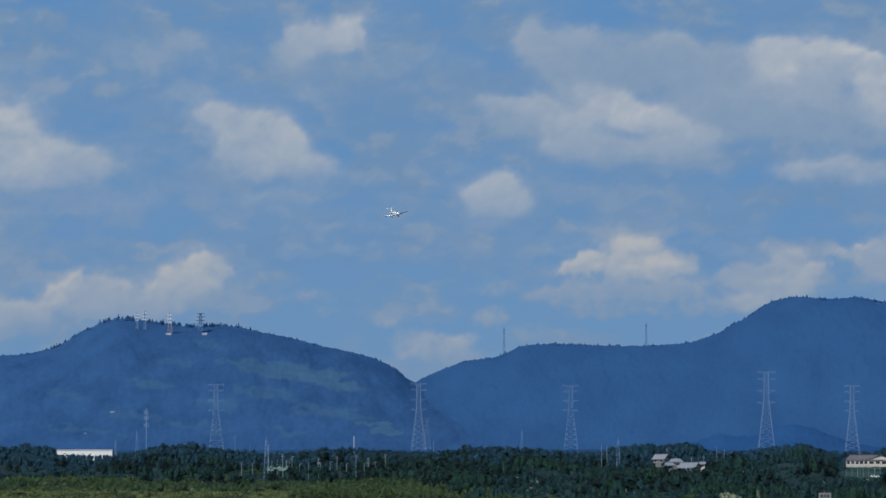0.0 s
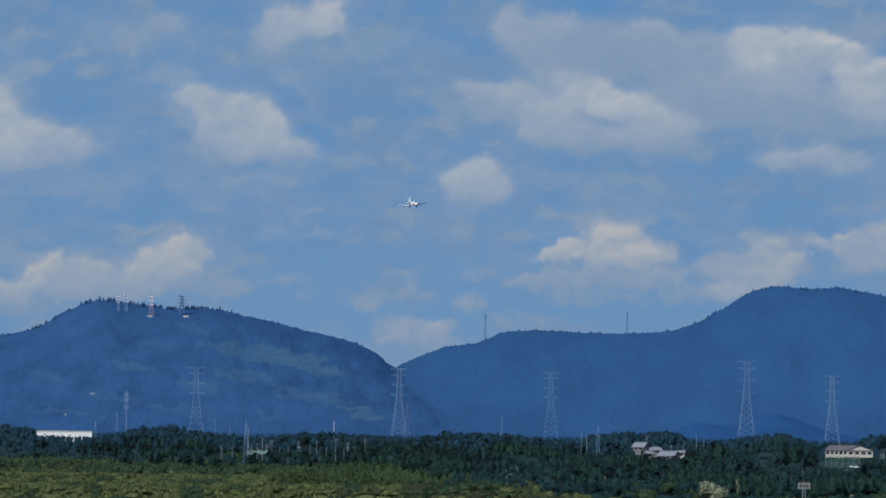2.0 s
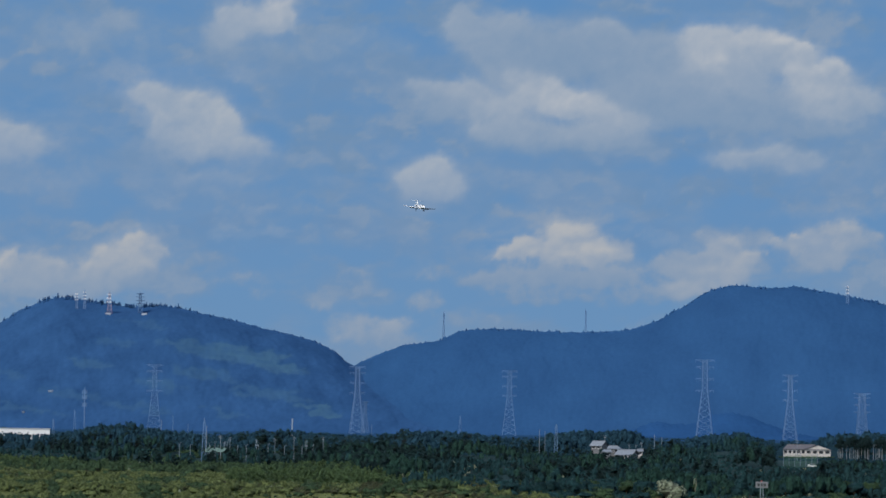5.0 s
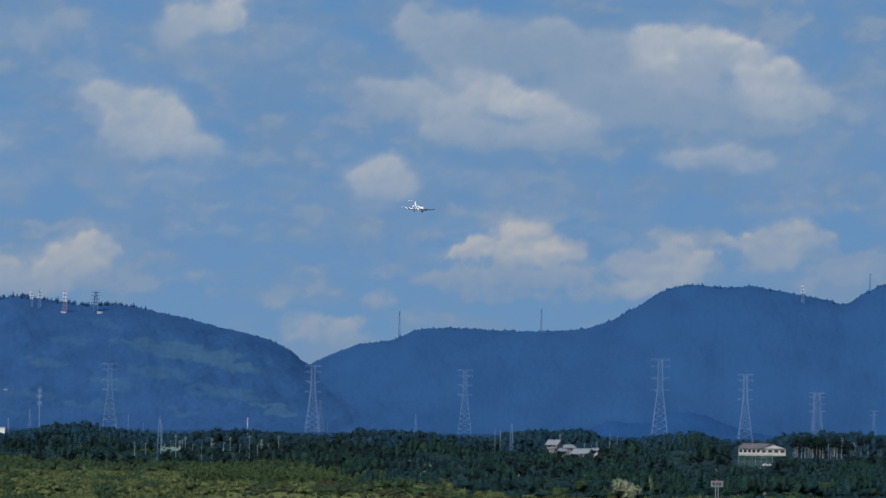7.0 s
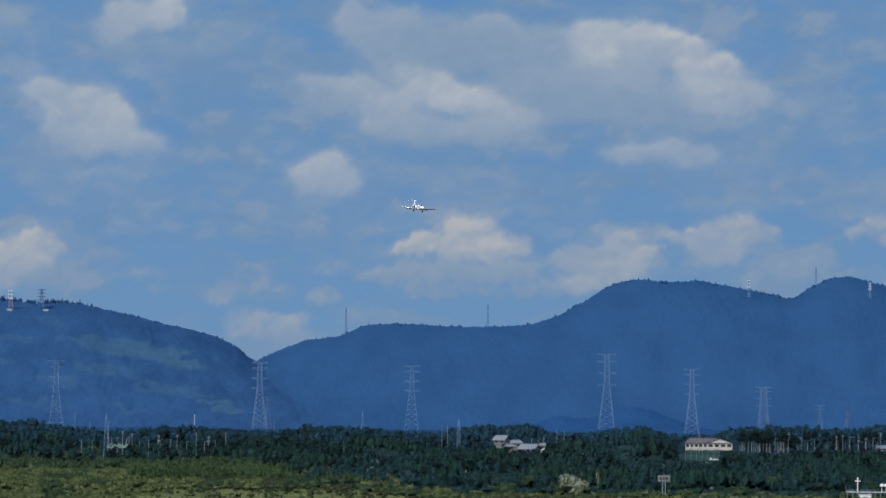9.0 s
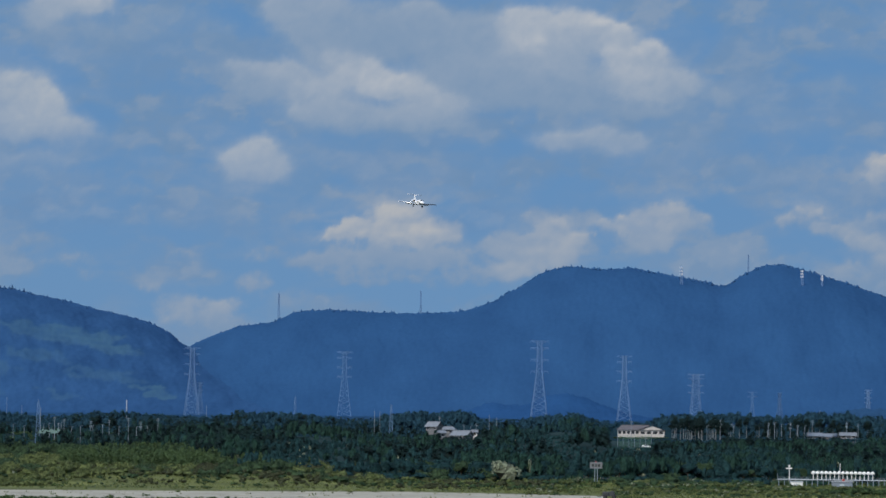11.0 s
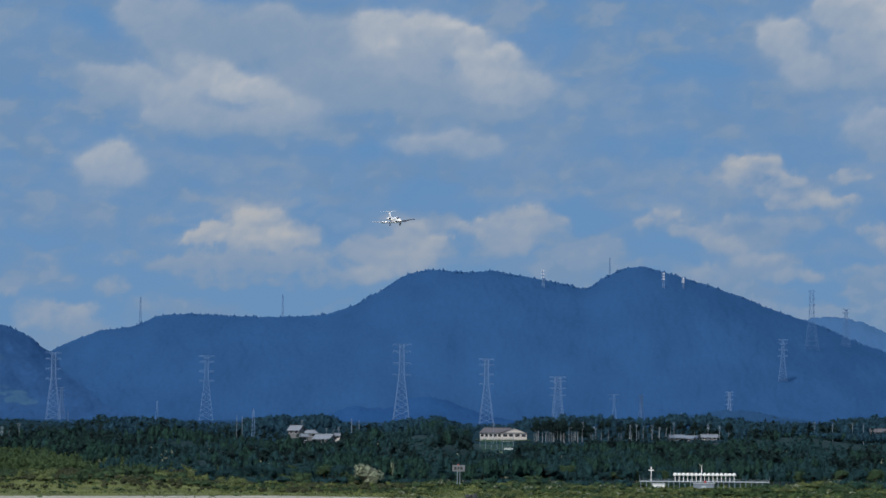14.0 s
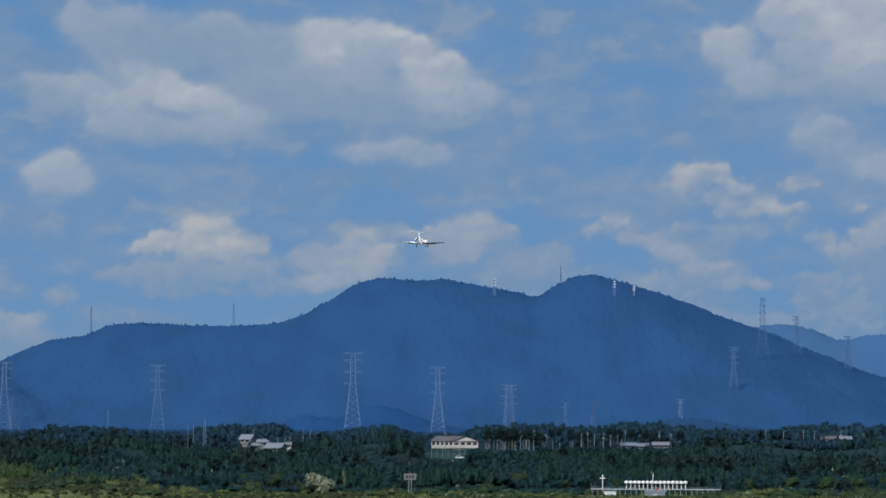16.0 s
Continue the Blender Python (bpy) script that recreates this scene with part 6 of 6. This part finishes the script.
# ---- the jet ----
M_JET = material("glossy_white_jet_paint", (0.87, 0.87, 0.87), 0.28, scale=0.6, fine=6.0, vary=0.04, bump=0.0, spec=0.5)
M_GLASS = material("dark_cockpit_glass", (0.02, 0.022, 0.025), 0.08, scale=1, fine=5, vary=0.1, bump=0.0, spec=0.6)
# dark colour that stands in for shade on one wing's edge
M_EDGE_SHADED = material("shaded_edge_coat", (0.06, 0.065, 0.075), 0.5, scale=2, fine=20, vary=0.15, bump=0.0)
M_TYRE = material("black_rubber", (0.025, 0.025, 0.025), 0.8, scale=3, fine=30, vary=0.2)
M_DARK = material("dark_metal", (0.05, 0.05, 0.055), 0.5, metal=0.6, scale=2, fine=12, vary=0.2)
M_EDGE_LIT = material("sunlit_edge_metal", (0.80, 0.81, 0.82), 0.38, metal=0.9, scale=2, fine=12, vary=0.06, bump=0.0)


def tube(stations, n=18):
    """Rings along y: (y, centre z, half width, half height)."""
    return [[Vector((w * math.cos(2 * math.pi * k / n), y, z + h * math.sin(2 * math.pi * k / n))) for k in range(n)] for y, z, w, h in stations]


def wing_ring(x, y, z, chord, thick, up=None, n=14, droop=0.0):
    """An aerofoil section; the nose points to +y. With up, the section lies flat (for a fin)."""
    ring = []
    for k in range(n):
        a = 2 * math.pi * k / n
        c = 0.5 + 0.5 * math.cos(a)
        t = thick * chord * math.sin(a) * (0.25 + 0.75 * c) * 0.75
        ring.append(Vector((x + t, y + (c - 0.5) * chord, z)) if up else Vector((x, y + (c - 0.5) * chord, z + t - (c - 0.5) * chord * droop)))
    return ring


def build_jet():
    """A light twin jet, nose towards +y, wheels down; origin at the middle of its body."""
    jet = base("business_jet", Matrix(), "small white twin-engined jet with T-tail and wheels down", "aeroplane")
    bm = bmesh.new()
    loft(bm, tube([(7.9, -0.32, 0.03, 0.03), (7.7, -0.30, 0.20, 0.18), (7.2, -0.26, 0.40, 0.36), (6.5, -0.18, 0.58, 0.54), (5.7, -0.05, 0.72, 0.72), (4.9, 0.06, 0.80, 0.84),
                   (3.8, 0.08, 0.82, 0.88), (0.5, 0.08, 0.82, 0.88), (-2.5, 0.10, 0.80, 0.84), (-4.5, 0.22, 0.62, 0.66), (-6.3, 0.42, 0.36, 0.40), (-7.6, 0.58, 0.12, 0.16)], 20))
    part("fuselage", bm, M_JET, jet, flat=False)
    bm = bmesh.new()
    loft(bm, tube([(3.0, -0.70, 0.2, 0.10), (2.2, -0.72, 0.85, 0.28), (-1.2, -0.72, 0.90, 0.30), (-2.6, -0.62, 0.3, 0.16)], 14))
    part("belly_fairing", bm, M_JET, jet, flat=False)
    for side in (-1, 1):
        bm = bmesh.new()
        loft(bm, [wing_ring(side * 0.5, 0.45, -0.62, 2.7, 0.20, droop=0.05), wing_ring(side * 2.6, -0.05, -0.50, 2.1, 0.20, droop=0.06), wing_ring(side * 7.8, -1.45, -0.12, 1.05, 0.22, droop=0.08), wing_ring(side * 7.98, -1.58, -0.10, 0.6, 0.16, droop=0.08)])
        wing = part("wing", bm, M_JET, jet, "tapered swept white wing", flat=False)
        # the leading edge wraps the front of the wing, a little proud of it
        bm = bmesh.new()
        edge = []
        for x, y, z, chord, thick in ((0.8, 0.40, -0.605, 2.62, 0.215), (2.6, -0.03, -0.50, 2.1, 0.215), (7.8, -1.43, -0.12, 1.05, 0.235)):
            ring = wing_ring(side * x, y, z, chord, thick, droop=0.06)
            edge.append([ring[k] for k in (-4, -3, -2, -1, 0, 1, 2, 3, 4)])
        loft(bm, edge)
        # bright on one side, dark on the other: sun and shade painted in
        part("leading_edge", bm, M_EDGE_LIT if side > 0 else M_EDGE_SHADED, wing, "leading edge coloured bright as if sunlit" if side > 0 else "leading edge coloured dark as if shaded", flat=False)
        bm = bmesh.new()
        loft(bm, [wing_ring(side * 1.0, -1.15, -0.82, 0.95, 0.12), wing_ring(side * 4.6, -1.62, -0.52, 0.75, 0.12)])
        bmesh.ops.rotate(bm, verts=bm.verts, cent=(0, -1.3, -0.6), matrix=Matrix.Rotation(radians(28), 3, "X"))
        part("flap", bm, M_JET, wing, "white landing flap lowered")
        bm = bmesh.new()
        loft(bm, tube([(-1.6, 0, 0.36, 0.36), (-1.9, 0, 0.44, 0.44), (-3.2, 0, 0.46, 0.46), (-4.3, 0, 0.33, 0.33)], 16), close=False)
        bmesh.ops.translate(bm, verts=bm.verts, vec=(side * 1.36, -0.3, 0.62))
        engine = part("engine", bm, M_JET, jet, "white engine pod on the rear body", flat=False)
        bm = bmesh.new()
        loft(bm, tube([(-1.75, 0, 0.34, 0.34), (-2.2, 0, 0.30, 0.30)], 16))
        bmesh.ops.translate(bm, verts=bm.verts, vec=(side * 1.36, -0.3, 0.62))
        part("intake", bm, M_DARK, engine, "dark engine intake")
        bm = bmesh.new()
        loft(bm, [wing_ring(side * 0.6, -3.1, 0.55, 1.6, 0.12), wing_ring(side * 1.1, -3.1, 0.60, 1.5, 0.12)])
        part("pylon", bm, M_JET, engine)
        bm = bmesh.new()
        loft(bm, [wing_ring(side * 0.02, -7.2, 3.05, 1.35, 0.10), wing_ring(side * 3.05, -7.7, 3.12, 0.75, 0.09)])
        part("tailplane", bm, M_JET, jet, "white high tailplane", flat=False)
        bm = bmesh.new()
        rod(bm, (side * 1.9, 0.0, -0.6), (side * 1.95, -0.1, -1.5), 0.07, 0.06, 8)
        box(bm, side * 1.9 - 0.06, side * 1.9 + 0.06, 0.05, 0.75, -1.15, -0.62, 0.02)
        gear = part("main_gear_leg", bm, M_DARK, jet)
        bm = bmesh.new()
        rod(bm, (side * 1.95 - 0.11, -0.1, -1.55), (side * 1.95 + 0.11, -0.1, -1.55), 0.42, 0.42, 16)
        part("wheel", bm, M_TYRE, gear, "black main wheel")
    bm = bmesh.new()
    loft(bm, [wing_ring(0, -5.2, 0.55, 2.9, 0.10, True), wing_ring(0, -6.3, 1.6, 2.1, 0.10, True), wing_ring(0, -7.2, 3.12, 1.5, 0.10, True)])
    part("tail_fin", bm, M_JET, jet, "tall white swept fin", flat=False)
    bm = bmesh.new()
    rod(bm, (0, 5.6, -0.7), (0, 5.7, -1.5), 0.06, 0.05, 8)
    gear = part("nose_gear_leg", bm, M_DARK, jet)
    bm = bmesh.new()
    rod(bm, (-0.09, 5.7, -1.58), (0.09, 5.7, -1.58), 0.36, 0.36, 14)
    part("wheel", bm, M_TYRE, gear, "small black nose wheel")
    bm = bmesh.new()
    rings = tube([(5.75, 0.32, 0.62, 0.42), (5.35, 0.42, 0.72, 0.46), (4.75, 0.48, 0.80, 0.46)], 20)
    loft(bm, [[p + Vector((0, 0.05, 0.05)) for p in ring[1:10]] for ring in rings], close=False)
    bmesh.ops.delete(bm, geom=[f for f in bm.faces if f.calc_center_median().z < 0.2], context="FACES")
    part("windscreen", bm, M_GLASS, jet, "dark wraparound windscreen")
    for side in (-1, 1):
        for y in (3.6, 2.8, 2.0, 1.2, 0.4):
            bm = bmesh.new()
            box(bm, side * 0.80 - 0.03, side * 0.80 + 0.03, y - 0.18, y + 0.18, 0.22, 0.52, 0.02)
            part("cabin_window", bm, M_GLASS, jet)
    return jet


jet = build_jet()


def motions():
    # the jet: seconds, bearing, elevation, distance, heading off the line to the camera, bank
    flight = [(0, -5.076, 3.524, 2090, 15.0, -11),
              (0.5, -4.929, 3.489, 2065, 15.5, -11),
              (1, -4.794, 3.471, 2040, 16.0, -9),
              (1.5, -4.678, 3.457, 2015, 16.3, -7),
              (2, -4.553, 3.452, 1990, 16.0, -6),
              (2.5, -4.453, 3.445, 1965, 15.8, -3),
              (3, -4.329, 3.425, 1940, 15.5, -1),
              (5.5, -3.700, 3.385, 1815, 15.2, 5),
              (6, -3.549, 3.380, 1790, 15.2, 4.5),
              (6.5, -3.390, 3.368, 1765, 15.2, 3.5),
              (7, -3.210, 3.365, 1740, 15.3, 3),
              (7.5, -3.014, 3.356, 1715, 15.8, 3),
              (8, -2.826, 3.351, 1690, 16.5, 3.5),
              (8.5, -2.630, 3.341, 1665, 17.0, 3.5),
              (11, -1.432, 3.206, 1540, 15.0, 4.5),
              (11.5, -1.161, 3.182, 1515, 15.2, 2),
              (12, -0.856, 3.149, 1490, 15.8, -2),
              (12.5, -0.587, 3.115, 1465, 17.2, -6),
              (13, -0.310, 3.102, 1440, 18.0, -7),
              (13.5, -0.017, 3.062, 1415, 17.4, -6),
              (14, 0.265, 3.015, 1390, 16.0, -5),
              (14.5, 0.543, 2.974, 1365, 14.6, -3.5),
              (15, 0.830, 2.928, 1340, 13.2, -2),
              (15.5, 1.106, 2.880, 1315, 12.0, -0.5),
              (16, 1.395, 2.834, 1290, 11.0, 1)]
    rows = []
    for t, az, el, dist, turn, bank in flight:
        az, el = az + 0.006, el - 0.016
        p = EYE + at(az, dist * math.cos(radians(el)), dist * math.sin(radians(el)))
        rows.append((t, Matrix.Translation(p) @ pose(0, 0, 0, 0, 0, 180 - az + turn) @ pose(0, 0, 0, -3.0, 0, 0) @ pose(0, 0, 0, 0, -bank, 0)))
    walk(jet, rows)
    # the clouds drift slowly to one side, the upper ones faster
    for sheet, drift in ((sky_low, 0.25), (sky_mid, 0.40), (sky_top, 0.64)):
        walk(sheet, [(0.0, pose(*EYE)), (16.0, pose(*EYE, 0, 0, drift))])


motions()
